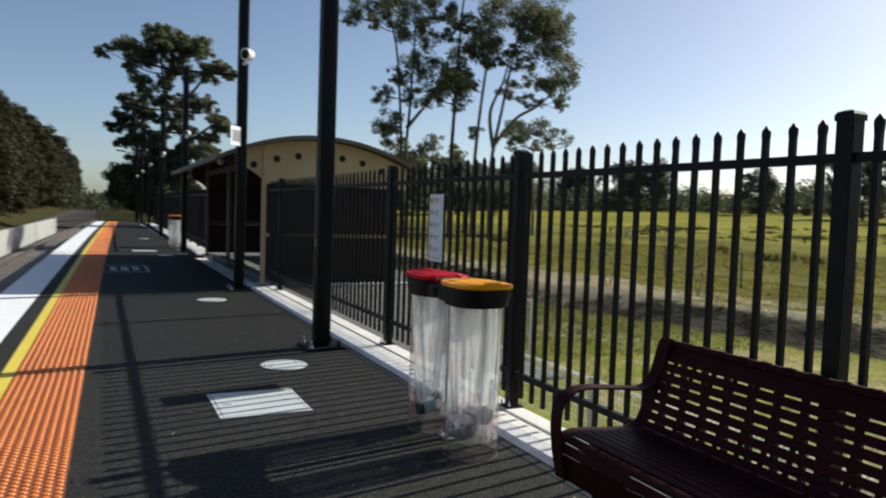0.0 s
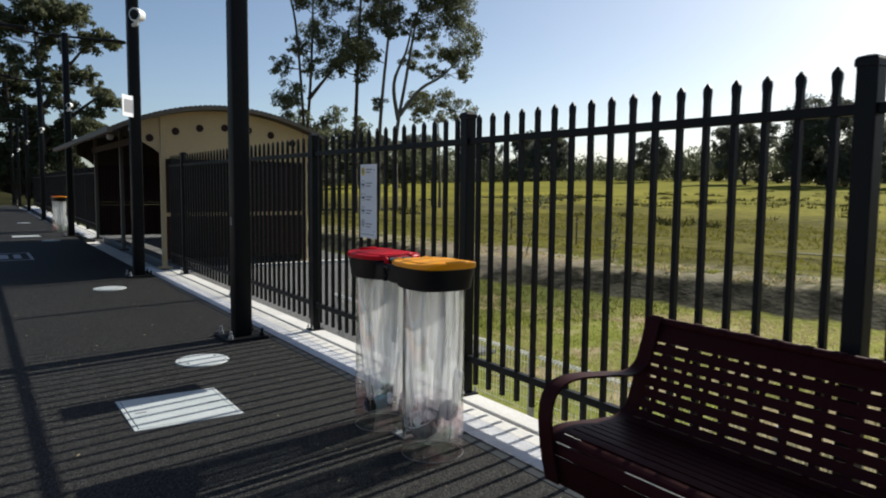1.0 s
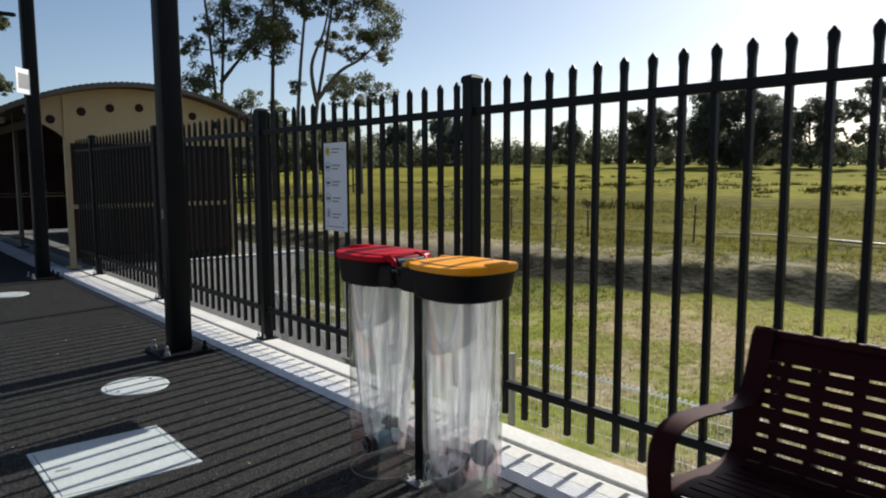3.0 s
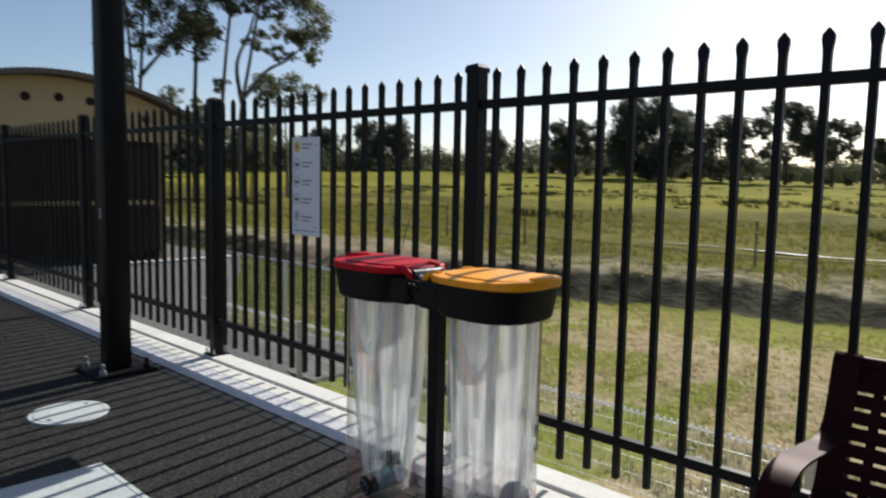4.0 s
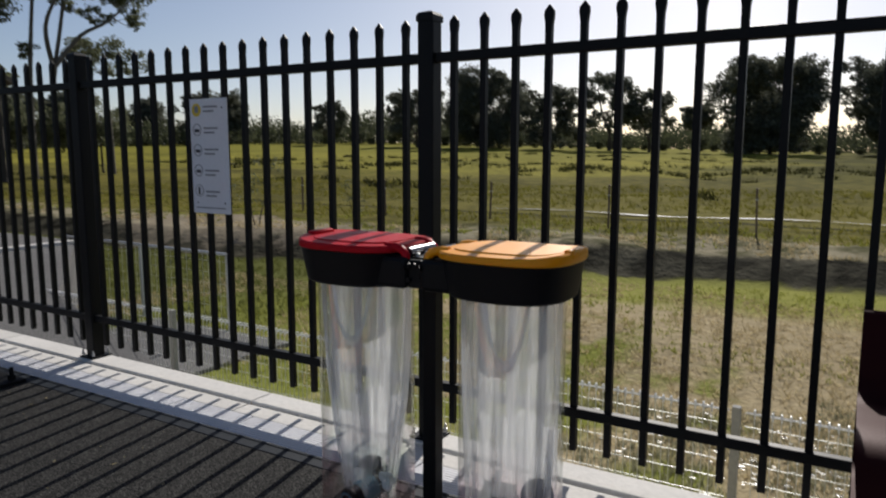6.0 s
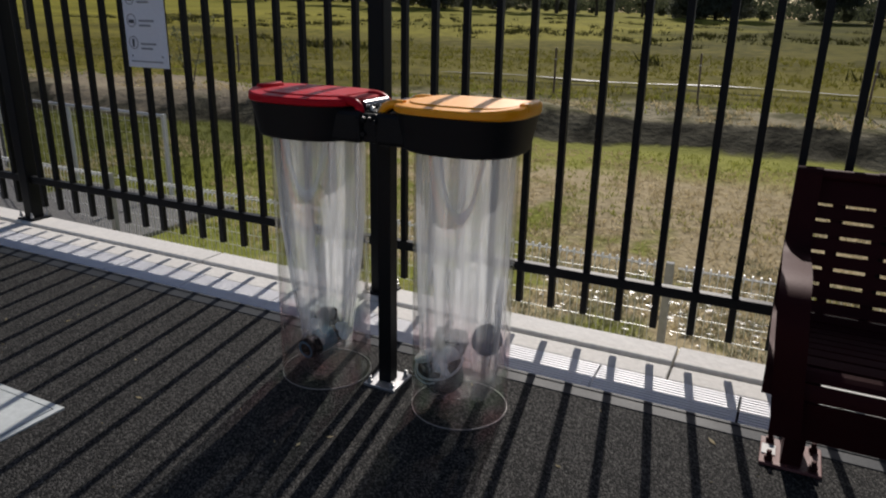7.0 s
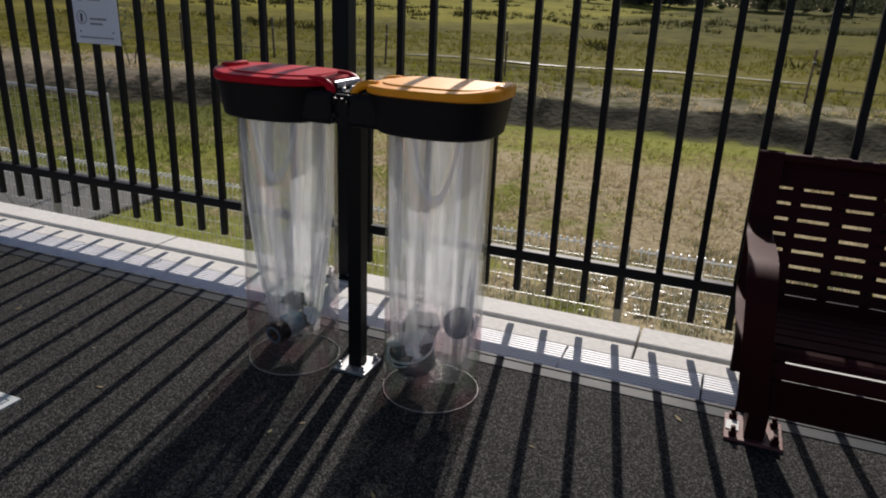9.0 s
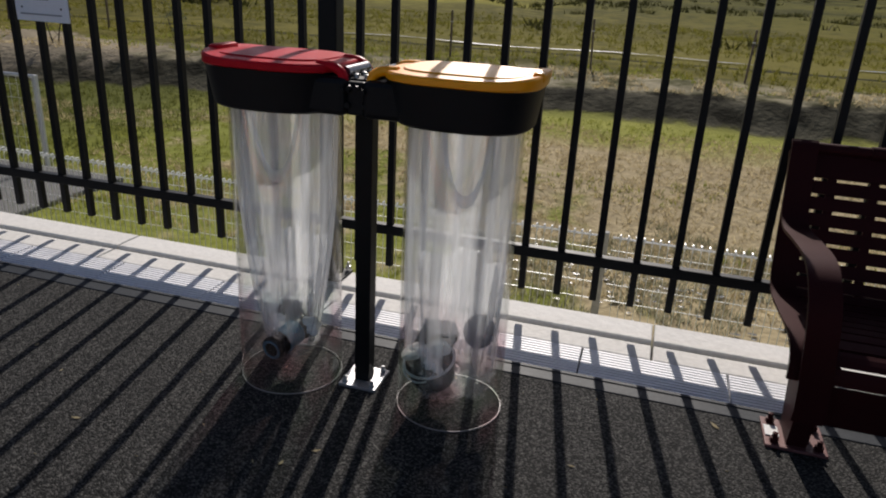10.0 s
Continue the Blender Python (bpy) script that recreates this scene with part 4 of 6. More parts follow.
def bin_head(parent, side, lid_material, lid_label):
    """A collar with its hinged lid; side is +1 or -1 along y."""
    cx, cy = -0.075, side * 0.2625
    def ring(a, b, z, power=2.7, tip=0.0, lean=0.0):
        return [(x, y, z + tip * max(0, (side * (y - cy) / b)) ** 3 + lean * side * (y - cy)) for x, y in outline(cx, cy, a, b, power)]
    bm = loft(shape(), [ring(0.16, 0.172, 0.852, 2.6), ring(0.166, 0.178, 0.858, 2.7), ring(0.173, 0.193, 0.952, 3.0), ring(0.174, 0.196, 0.958, 3.0), ring(0.155, 0.178, 0.96, 2.8)])
    collar = part("collar", bm, M_COLLAR, parent, "matt black plastic collar", smooth=35)
    ys_ = sorted((side * 0.024, side * 0.15))
    part("neck", box(shape(), -0.205, 0.035, ys_[0], ys_[1], 0.856, 0.952, 0.014), M_COLLAR, collar)
    bm = loft(shape(), [ring(0.175, 0.197, 0.959, 3.0), ring(0.179, 0.201, 0.962, 3.0, 0.004), ring(0.179, 0.201, 0.976, 3.0, 0.012), ring(0.175, 0.197, 0.981, 2.95, 0.012), ring(0.152, 0.174, 0.9835, 2.8, 0.004), ring(0.05, 0.07, 0.986, 2.2)])
    lid = part("lid", bm, lid_material, parent, lid_label, smooth=38)
    part("lid_panel", loft(shape(), [ring(0.135, 0.158, 0.983, 3.4), ring(0.132, 0.155, 0.988, 3.4), ring(0.06, 0.08, 0.99, 3.0)]), lid_material, lid, smooth=38)
    lip = sorted((cy + side * 0.172, cy + side * 0.204))
    part("lid_lip", box(shape(), cx - 0.055, cx + 0.055, lip[0], lip[1], 0.972, 1.0, 0.009), lid_material, lid, smooth=40)
    for x in (-0.178, -0.012):
        pts = [(x, side * 0.11, 0.978), (x, side * 0.07, 0.976), (x, side * 0.043, 0.962), (x, side * 0.038, 0.944)]
        part("hinge_arm", tube(shape(), curve_points(pts, 3), 0.013, 8), lid_material, lid, smooth=60)
    part("hinge_pin", tube(shape(), [(-0.165, side * 0.04, 0.962), (-0.026, side * 0.04, 0.962)], 0.016, 14), M_BARREL, lid, "dark steel hinge barrel", smooth=60)
    for x in (-0.15, -0.1, -0.05):
        part("hinge_screw", lathe(shape(), [(0.007, 0.949), (0.007, 0.959), (0.003, 0.961)], 8, x, side * 0.014, True), M_SILVER, lid)
    for y, z in ((0.01, 0.952), (0.028, 0.944)):
        part("hinge_bolt", tube(shape(), [(-0.204, side * y, z - 0.02), (-0.213, side * y, z - 0.02)], 0.0065, 8), M_COLLAR, lid, "black hinge bolt")
    bm = lathe(shape(), [(0.1568, 0.006), (0.1568, 0.86), (0.1535, 0.86), (0.1535, 0.006)], 72, cx, cy)
    t = part("tube", bm, M_TUBE, parent, "clear plastic tube", smooth=40)
    bm = shape()
    lathe(bm, [(0.1552, 0.002), (0.157, 0.002), (0.157, 0.0045), (0.1552, 0.0045), (0.1552, 0.002)], 72, cx, cy)
    part("tube_rim", bm, M_RIM, t, "pale cut edge")
    return cx, cy


def litter_bin(x, y, turn):
    b = thing("litter_bin", pose(x, y, 0, 0, 0, turn), "twin clear tube litter bins with red and orange lids", "litter bin", "litter bins")
    part("post", box(shape(), -0.074, -0.026, 0.0, 0.048, 0.008, 0.9, 0.003), M_BLACK, b, "black steel post")
    p = part("base_plate", box(shape(), -0.114, 0.014, -0.036, 0.084, 0.0, 0.009, 0.001), M_SILVER, b, "bright steel base plate")
    for sx in (-0.098, -0.002):
        for sy in (-0.02, 0.068):
            part("bolt", lathe(shape(), [(0.009, 0.009), (0.009, 0.018), (0.006, 0.019), (0.006, 0.03), (0.003, 0.031)], 6, sx, sy, True), M_SILVER, p)
    br = part("bracket", box(shape(), -0.19, 0.02, -0.023, 0.023, 0.86, 0.945, 0.004), M_COLLAR, b, "black steel bracket")
    for x_ in (-0.115, -0.075):
        for z in (0.885, 0.925):
            k = shape()
            tube(k, [(-0.19, x_ + 0.095, z), (-0.199, x_ + 0.095, z)], 0.008, 8)
            part("bracket_bolt", k, M_COLLAR, br)
    part("latch_plate", box(shape(), -0.17, -0.03, -0.022, 0.022, 0.945, 0.95, 0.001), M_BLACK, br)
    c1 = bin_head(b, 1, M_RED_LID, "red plastic hinged lid")
    c2 = bin_head(b, -1, M_ORANGE_LID, "orange plastic hinged lid")
    for c in (c1, c2):
        part("liner_fold", liner_swag(*c), M_FOLD, b, "slack fold of clear liner", smooth=180)
    # added sheets on the sun side, to block light below each tube
    part("added_liner_sheet", added_liner_sheet(*c1, 5, 0.105, 0.44), M_ADDED_SHEET, b, "added crumpled sheet behind the liner for a darker shadow", smooth=180)
    part("added_liner_sheet", added_liner_sheet(*c2, 6, 0.135, 0.44), M_ADDED_SHEET, b, "added crumpled sheet behind the liner for a darker shadow", smooth=180)
    part("liner", bin_liner(*c1, 3, 0.44, 0.085), M_BAG, b, "crumpled clear plastic liner", smooth=180)
    part("liner", bin_liner(*c2, 8, 0.06, 0.085), M_BAG, b, "crumpled clear plastic liner", smooth=180)
    return b


near_bin = litter_bin(-0.643, -0.465, 0)
copy_thing(near_bin, pose(-0.52, 18.8, 0))

# waste inside the liners
can = thing("waste_bottle", pose(-0.735, -0.2, 0.125) @ Vector((0.9, -0.14, 0.1)).to_track_quat("Z", "Y").to_matrix().to_4x4() @ Matrix.Diagonal((1.15, 1.15, 1.0, 1)), "blue-labelled dark bottle lying in the red-lidded bin", "bottle")
part("body", lathe(shape(), [(0.012, -0.085), (0.03, -0.085), (0.034, -0.08), (0.034, -0.066), (0.031, -0.062), (0.034, -0.057), (0.034, 0.055), (0.03, 0.07), (0.012, 0.075)], 24, caps=True), M_DARKPL, can, smooth=40)
part("label", lathe(shape(), [(0.0345, -0.04), (0.0352, -0.04), (0.0352, 0.03), (0.0345, 0.03)], 24), M_BLUE, can, "blue paper label", smooth=60)
part("end_cap", lathe(shape(), [(0.02, -0.086), (0.024, -0.089), (0.028, -0.086)], 24), M_BLUE, can, "blue end ring", smooth=40)
part("cap", lathe(shape(), [(0.036, 0.052), (0.037, 0.054), (0.037, 0.07), (0.034, 0.074), (0.03, 0.0745)], 24, caps=True), M_DARKPL, can, smooth=40)
for (x, y, z), r, k, sq in (((-0.72, -0.155, 0.16), 0.03, 4, (1, 1, 0.7)), ((-0.7, -0.262, 0.16), 0.026, 9, (0.9, 0.8, 1.0)), ((-0.76, -0.645, 0.175), 0.032, 12, (1, 1.3, 0.6)), ((-0.73, -0.685, 0.185), 0.026, 17, (1, 1, 0.9)), ((-0.79, -0.69, 0.16), 0.02, 23, (1, 1.2, 0.7))):
    tagged(part("crumpled_tissue", crumple(shape(), r, k, 3, sq, 1.1), M_TISSUE, None, "crumpled white paper tissue in the liner", at=pose(x, y, z), smooth=30), category="tissue")
dish = thing("plastic_dish", pose(-0.655, -0.165, 0.15, 60, 10, -50), "dark round plastic dish behind the bottle", "dish")
part("disc", lathe(shape(), [(0.005, 0.0), (0.045, 0.0), (0.052, 0.006), (0.054, 0.022), (0.05, 0.022), (0.045, 0.008), (0.005, 0.005)], 28, caps=True), M_DARKPL, dish, smooth=40)
cup = thing("waste_tub", pose(-0.745, -0.675, 0.125, -14, -16, 20), "dark plastic food tub with a pale rim in the liner", "food tub")
part("bowl", lathe(shape(), [(0.01, -0.045), (0.058, -0.05), (0.064, -0.045), (0.074, 0.03), (0.07, 0.03), (0.061, -0.04), (0.01, -0.04)], 28), M_DARKPL, cup, smooth=40)
part("rim", lathe(shape(), [(0.072, 0.029), (0.079, 0.03), (0.079, 0.034), (0.072, 0.034)], 28), M_GALV, cup, "pale rolled rim", smooth=40)
bm = shape()
tube(bm, [(0.045 * math.cos(a), 0.045 * math.sin(a), 0.012 * math.sin(2 * a)) for a in (2 * math.pi * q / 24 for q in range(25))], 0.0022, 6, caps=False)
loop = thing("plastic_loop", pose(-0.8, -0.655, 0.15, 25, -60, 0), "thin pale plastic loop in the liner", "loop")
part("band", bm, M_TISSUE, loop, smooth=60)
cup = thing("plastic_dish", pose(-0.66, -0.79, 0.225, 70, 25, -62), "slate blue round lid standing on edge in the liner", "dish")
part("disc", lathe(shape(), [(0.005, 0.0), (0.045, 0.0), (0.05, 0.004), (0.052, 0.012), (0.048, 0.012), (0.045, 0.006), (0.005, 0.005)], 28, caps=True), surface("slate_plastic", (0.05, 0.055, 0.09), (0.09, 0.1, 0.15), rough=0.4, big=12, fine=120, bump=0.03), cup, smooth=40)
M_CARTON = surface("pale_carton", (0.3, 0.27, 0.27), (0.5, 0.46, 0.46), rough=0.6, big=20, fine=120, bump=0.1)
box_ = thing("waste_carton", pose(-0.685, -0.665, 0.175, 14, -18, 34), "crushed dark carton with a pale top in the liner", "carton")
part("carton_body", box(shape(), -0.03, 0.03, -0.05, 0.05, -0.05, 0.055, 0.006), M_DARKPL, box_)
part("carton_top", box(shape(), -0.031, 0.031, -0.051, 0.051, 0.056, 0.064, 0.002), M_CARTON, box_, "pale carton top")
part("carton_flap", box(shape(), -0.034, -0.0315, -0.04, 0.03, -0.01, 0.05, 0.001), M_CARTON, box_, "pale torn flap")


# ---- bench ----
def build_bench():
    L = 1.8
    b = thing("platform_bench", pose(0, -1.64, 0) @ Matrix.Diagonal((1, 1, 0.962, 1)), "maroon slatted steel bench with curved arms", "bench")
    prof = curve_points([(-0.735, 0.19), (-0.752, 0.265), (-0.765, 0.335), (-0.735, 0.39), (-0.64, 0.405), (-0.47, 0.39), (-0.35, 0.385), (-0.28, 0.42), (-0.24, 0.52), (-0.2, 0.65), (-0.162, 0.735), (-0.128, 0.788)], 10)
    # lengths along the profile, for slats and gaps
    acc = [0.0]
    for a, c in zip(prof, prof[1:]):
        acc.append(acc[-1] + math.hypot(c[0] - a[0], c[1] - a[1]))

    def at_len(s):
        for i in range(len(acc) - 1):
            if acc[i + 1] >= s:
                t = (s - acc[i]) / (acc[i + 1] - acc[i])
                return tuple(p + (q - p) * t for p, q in zip(prof[i], prof[i + 1]))
        return prof[-1]
    total = acc[-1]
    cuts = [0.0] + [0.136 + 0.0507 * k for k in range(18)] + [total + 0.005]
    for lo, hi in zip(cuts, cuts[1:]):
        steps = 10 if lo == 0 else 3
        a, c = (0.0028 if cut < 0.2 else 0.0052 for cut in (lo, hi))
        pts = [at_len(lo + a + (hi - lo - a - c) * j / steps) for j in range(steps + 1)]
        part("slat", strap(shape(), pts, -L, -0.038, 0.008), M_MAROON, b)
    ribs = 15
    rib = mesh_of("rib", strap(shape(), [at_len(total * j / 40) for j in range(9, 41)], -0.013, 0.013, 0.005), M_MAROON)
    for k in range(ribs):
        shared("rib", rib, b, pose(0.003, -0.094 - 0.1165 * k, -0.003))
    top = part("top_rail", tube(shape(), [(-0.122, -L, 0.802), (-0.122, -0.016, 0.802)], 0.019, 12), M_MAROON, b, smooth=60)
    cl = mesh_of("clip", tube(shape(), [(-0.122, -0.02, 0.802), (-0.122, 0.02, 0.802)], 0.0225, 12), M_MAROON, 60)
    for k in range(1, ribs - 1):
        shared("clip", cl, top, pose(0, -0.094 - 0.1165 * k, 0))
    # end frames: one flat bar bent into back edge, arm, front and under-seat
    for y in (0.035, -L + 0.0):
        side = curve_points([(-0.135, 0.825), (-0.16, 0.80), (-0.19, 0.70), (-0.225, 0.62), (-0.30, 0.585), (-0.45, 0.6), (-0.62, 0.615), (-0.715, 0.6), (-0.77, 0.55), (-0.79, 0.47), (-0.79, 0.37), (-0.782, 0.29), (-0.766, 0.205)], 6)
        bm = strap(shape(), side, y - 0.075, y, 0.009)
        for v in bm.verts:
            if v.co.x < -0.68:
                v.co.y -= 0.034 * min(max((0.6 - v.co.z) / 0.36, 0.0), 1.0)
        e = part("end_frame", bm, M_MAROON, b, "maroon curved flat-bar arm", smooth=30)
        part("end_brace", strap(shape(), [at_len(total * j / 48) for j in range(6, 49)], y - 0.074, y - 0.001, 0.009), M_MAROON, e, smooth=30)
        bm = shape()
        loft(bm, [[(x0, y - 0.14, z), (x1, y - 0.14, z), (x1, y - 0.085, z), (x0, y - 0.085, z)] for x0, x1, z in ((-0.7, -0.36, 0.335), (-0.64, -0.42, 0.2), (-0.6, -0.45, 0.1), (-0.585, -0.475, 0.01))])
        leg = part("leg", bm, M_MAROON, b, "maroon tapered leg")
        foot = part("foot_plate", box(shape(), -0.605, -0.455, y - 0.195, y - 0.03, 0.0, 0.01, 0.002), M_FOOT, leg, "maroon foot plate lightened as if sunlit")
        part("shim", box(shape(), -0.557, -0.503, y - 0.072, y - 0.034, 0.0105, 0.0135, 0.001), M_TISSUE, foot, "small pale packing piece")
        for sx in (-0.582, -0.478):
            for sy in (-0.172, -0.054):
                part("bolt", lathe(shape(), [(0.013, 0.01), (0.013, 0.024), (0.008, 0.025), (0.008, 0.04), (0.004, 0.041)], 6, sx, y + sy, True), M_MAROON, foot)
    part("under_rail", box(shape(), -0.6, -0.54, -L, -0.016, 0.33, 0.37, 0.004), M_MAROON, b)
    part("under_rail", box(shape(), -0.39, -0.35, -L, -0.016, 0.335, 0.37, 0.004), M_MAROON, b)


build_bench()

# ---- notice on the fence ----
notice = thing("rules_notice", pose(-0.03, 1.295, 0.945), "white notice with yellow emblem and icons on the fence", "sign")
part("sheet", box(shape(), -0.004, 0.0, -0.135, 0.135, 0.0, 0.58, 0.001), M_SIGN, notice)


def notice_disc(y, z, r0, r1, material, name):
    bm = shape()
    lathe(bm, [(r0, 0.0), (r1, 0.0), (r1, 0.0015), (r0, 0.0015), (r0, 0.0)] if r0 else [(0.001, 0.0015), (r1, 0.0015), (r1, 0.0)], 24)
    bmesh.ops.rotate(bm, verts=bm.verts, cent=(0, 0, 0), matrix=Matrix.Rotation(radians(-90), 3, "Y"))
    return part(name, bm, material, notice, at=pose(-0.0045, y, z))


notice_disc(0.085, 0.525, 0, 0.033, M_SIGNYEL, "emblem")
part("emblem_mark", box(shape(), -0.0075, -0.0062, 0.07, 0.095, 0.51, 0.545), M_GREYINK, notice)
for k in range(4):
    z = 0.425 - 0.103 * k
    notice_disc(0.085, z, 0.027, 0.031, M_GREYINK, "icon_ring")
    part("icon", box(shape(), -0.0065, -0.0045, 0.08, 0.092, z - 0.02, z + 0.018) if k == 3 else box(shape(), -0.0065, -0.0045, 0.068, 0.102, z - 0.012, z + 0.004), M_INK, notice)
for k in range(5):
    z = 0.535 - 0.107 * k
    for j, w in enumerate((0.1, 0.075)):
        part("text_bar", box(shape(), -0.0065, -0.0045, 0.035 - w, 0.035, z - 0.022 * j, z + 0.009 - 0.022 * j), M_GREYINK, notice)
part("text_bar", box(shape(), -0.0065, -0.0045, -0.1, 0.11, 0.025, 0.031), M_GREYINK, notice)
for y in (-0.1, 0.1):
    for z in (0.05, 0.53):
        part("cable_tie", box(shape(), -0.006, 0.045, y - 0.003, y + 0.003, z, z + 0.008), M_BLACK, notice)


# ---- low wire mesh fence below the platform ----
def mesh_panel():
    bm = shape()
    for k in range(49):
        y = 0.05 * k + 0.1
        box(bm, -0.002, 0.002, y - 0.002, y + 0.002, 0.03, 0.62)
    for k in range(5):
        z = 0.06 + 0.12 * k
        box(bm, -0.0055, -0.0015, 0.05, 2.55, z - 0.0022, z + 0.0022)
    return mesh_of("wire_mesh", bm, M_GALV)


def roll_top():
    bm = shape()
    for k in range(49):
        y = 0.05 * k + 0.1
        tube(bm, [(0, y, 0.6), (0.02, y, 0.625), (0.012, y, 0.65), (-0.012, y, 0.65), (-0.02, y, 0.63)], 0.006, 4)
    for x, z in ((0.02, 0.625), (-0.02, 0.632)):
        tube(bm, [(x, 0.05, z), (x, 2.55, z)], 0.004, 5)
    return mesh_of("roll_top", bm, M_ROLL)


MESHP, ROLL = mesh_panel(), roll_top()
MPOST = mesh_of("mesh_post", box(shape(), -0.025, 0.025, -0.025, 0.025, -0.1, 0.67, 0.004), M_WALL)
wire = thing("wire_fence", pose(1.96, -1.0, -0.95), "low galvanised roll-top wire mesh fence", "fence")
for i in range(-4, 4):
    shared("mesh_post", MPOST, wire, pose(0, 2.6 * i, 0))
    if i < 3:
        shared("roll_top", ROLL, shared("wire_mesh", MESHP, wire, pose(0.03, 2.6 * i, 0)), pose(0, 0, 0))
wire2 = thing("wire_fence", pose(3.42, 5.0, -0.85), "galvanised wire mesh fence with a top rail beside the ramp", "fence")
for i in range(3):
    part("mesh_post", box(shape(), -0.02, 0.02, 1.65 * i - 0.02, 1.65 * i + 0.02, -0.1, 0.9, 0.004), M_GALV, wire2)
part("top_rail", tube(shape(), [(0, -0.02, 0.88), (0, 3.4, 0.9)], 0.02, 8), M_GALV, wire2, smooth=60)
bm = shape()
for k in range(33):
    box(bm, -0.0015, 0.0015, 0.1 * k + 0.05, 0.1 * k + 0.053, 0.0, 0.88)
for k in range(6):
    box(bm, -0.0035, -0.0015, 0.0, 3.3, 0.08 + 0.14 * k, 0.083 + 0.14 * k)
part("wire_mesh", bm, M_GALV, wire2)

# ---- railway ----
track = thing("railway_track", pose(-5.5, 0, -1.2), "single railway track on grey ballast", "railway track", kind="structure")
for x in (-0.7175, 0.7175):
    rows = [-60 + 4 * k for k in range(61)]
    bm = loft(shape(), [[(x + edge_bend(y) + a, y, z) for a, z in ((-0.07, 0.06), (0.07, 0.06), (0.07, 0.07), (0.012, 0.1), (0.012, 0.17), (0.035, 0.18), (0.035, 0.215), (-0.035, 0.215), (-0.035, 0.18), (-0.012, 0.17), (-0.012, 0.1), (-0.07, 0.07))] for y in rows])
    part("rail", bm, M_RAIL, track, "worn steel rail")
sl = mesh_of("sleeper", box(shape(), -1.25, 1.25, -0.11, 0.11, -0.1, 0.06, 0.015), M_SLEEPER)
for i in range(172):
    y = -16.5 + 0.65 * i
    shared("sleeper", sl, track, pose(edge_bend(y), y, 0, 0, 0, -math.degrees(math.atan(edge_bend(y + 0.5) - edge_bend(y - 0.5)))))
wall = thing("lineside_wall", pose(-7.25, 0, -1.6), "grey precast concrete wall beside the track", "wall", kind="structure")
panel = mesh_of("wall_panel", box(shape(), -0.08, 0.08, 0.01, 3.99, 0.0, 1.48, 0.008), M_WALL)
for i in range(-4, 14):
    shared("wall_panel", panel, wall, pose(edge_bend(4 * i), 4 * i, 0, 0, 0, -math.degrees(math.atan((edge_bend(4 * i + 4) - edge_bend(4 * i)) / 4))))
part("end_post", box(shape(), -0.12, 0.12, -0.12, 0.12, 0.0, 1.6, 0.01), M_WALL, wall, at=pose(edge_bend(56.1), 56.1, 0))


# ---- trees ----
def limb(rnd, start, heading, length, r0, r1, bend, steps=5):
    pts, p, d = [Vector(start)], Vector(start), Vector(heading).normalized()
    for i in range(steps):
        d = (d + Vector((rnd.uniform(-1, 1), rnd.uniform(-1, 1), rnd.uniform(-0.5, 0.9))) * bend).normalized()
        p = p + d * (length / steps)
        pts.append(p.copy())
    return pts, [r0 + (r1 - r0) * i / steps for i in range(steps + 1)], d


def leaf_cloud(rnd, out, centre, radius, count, size, droop=0.6, flat=0.6):
    for _ in range(count):
        while True:
            v = Vector((rnd.uniform(-1, 1), rnd.uniform(-1, 1), rnd.uniform(-1, 1)))
            if v.length < 1:
                break
        v = v * (0.55 + 0.45 * v.length)
        c = Vector(centre) + Vector((v.x * radius, v.y * radius, v.z * radius * flat))
        a = rnd.uniform(0, 6.28)
        s = size * rnd.uniform(0.6, 1.4)
        w = Vector((math.cos(a), math.sin(a), rnd.uniform(-0.3, 0.3))) * s * 0.28
        h = Vector((rnd.uniform(-1, 1), rnd.uniform(-1, 1), -droop * 1.5)).normalized() * s
        out.extend((c, c + w + h * 0.45, c + h, c - w + h * 0.5))


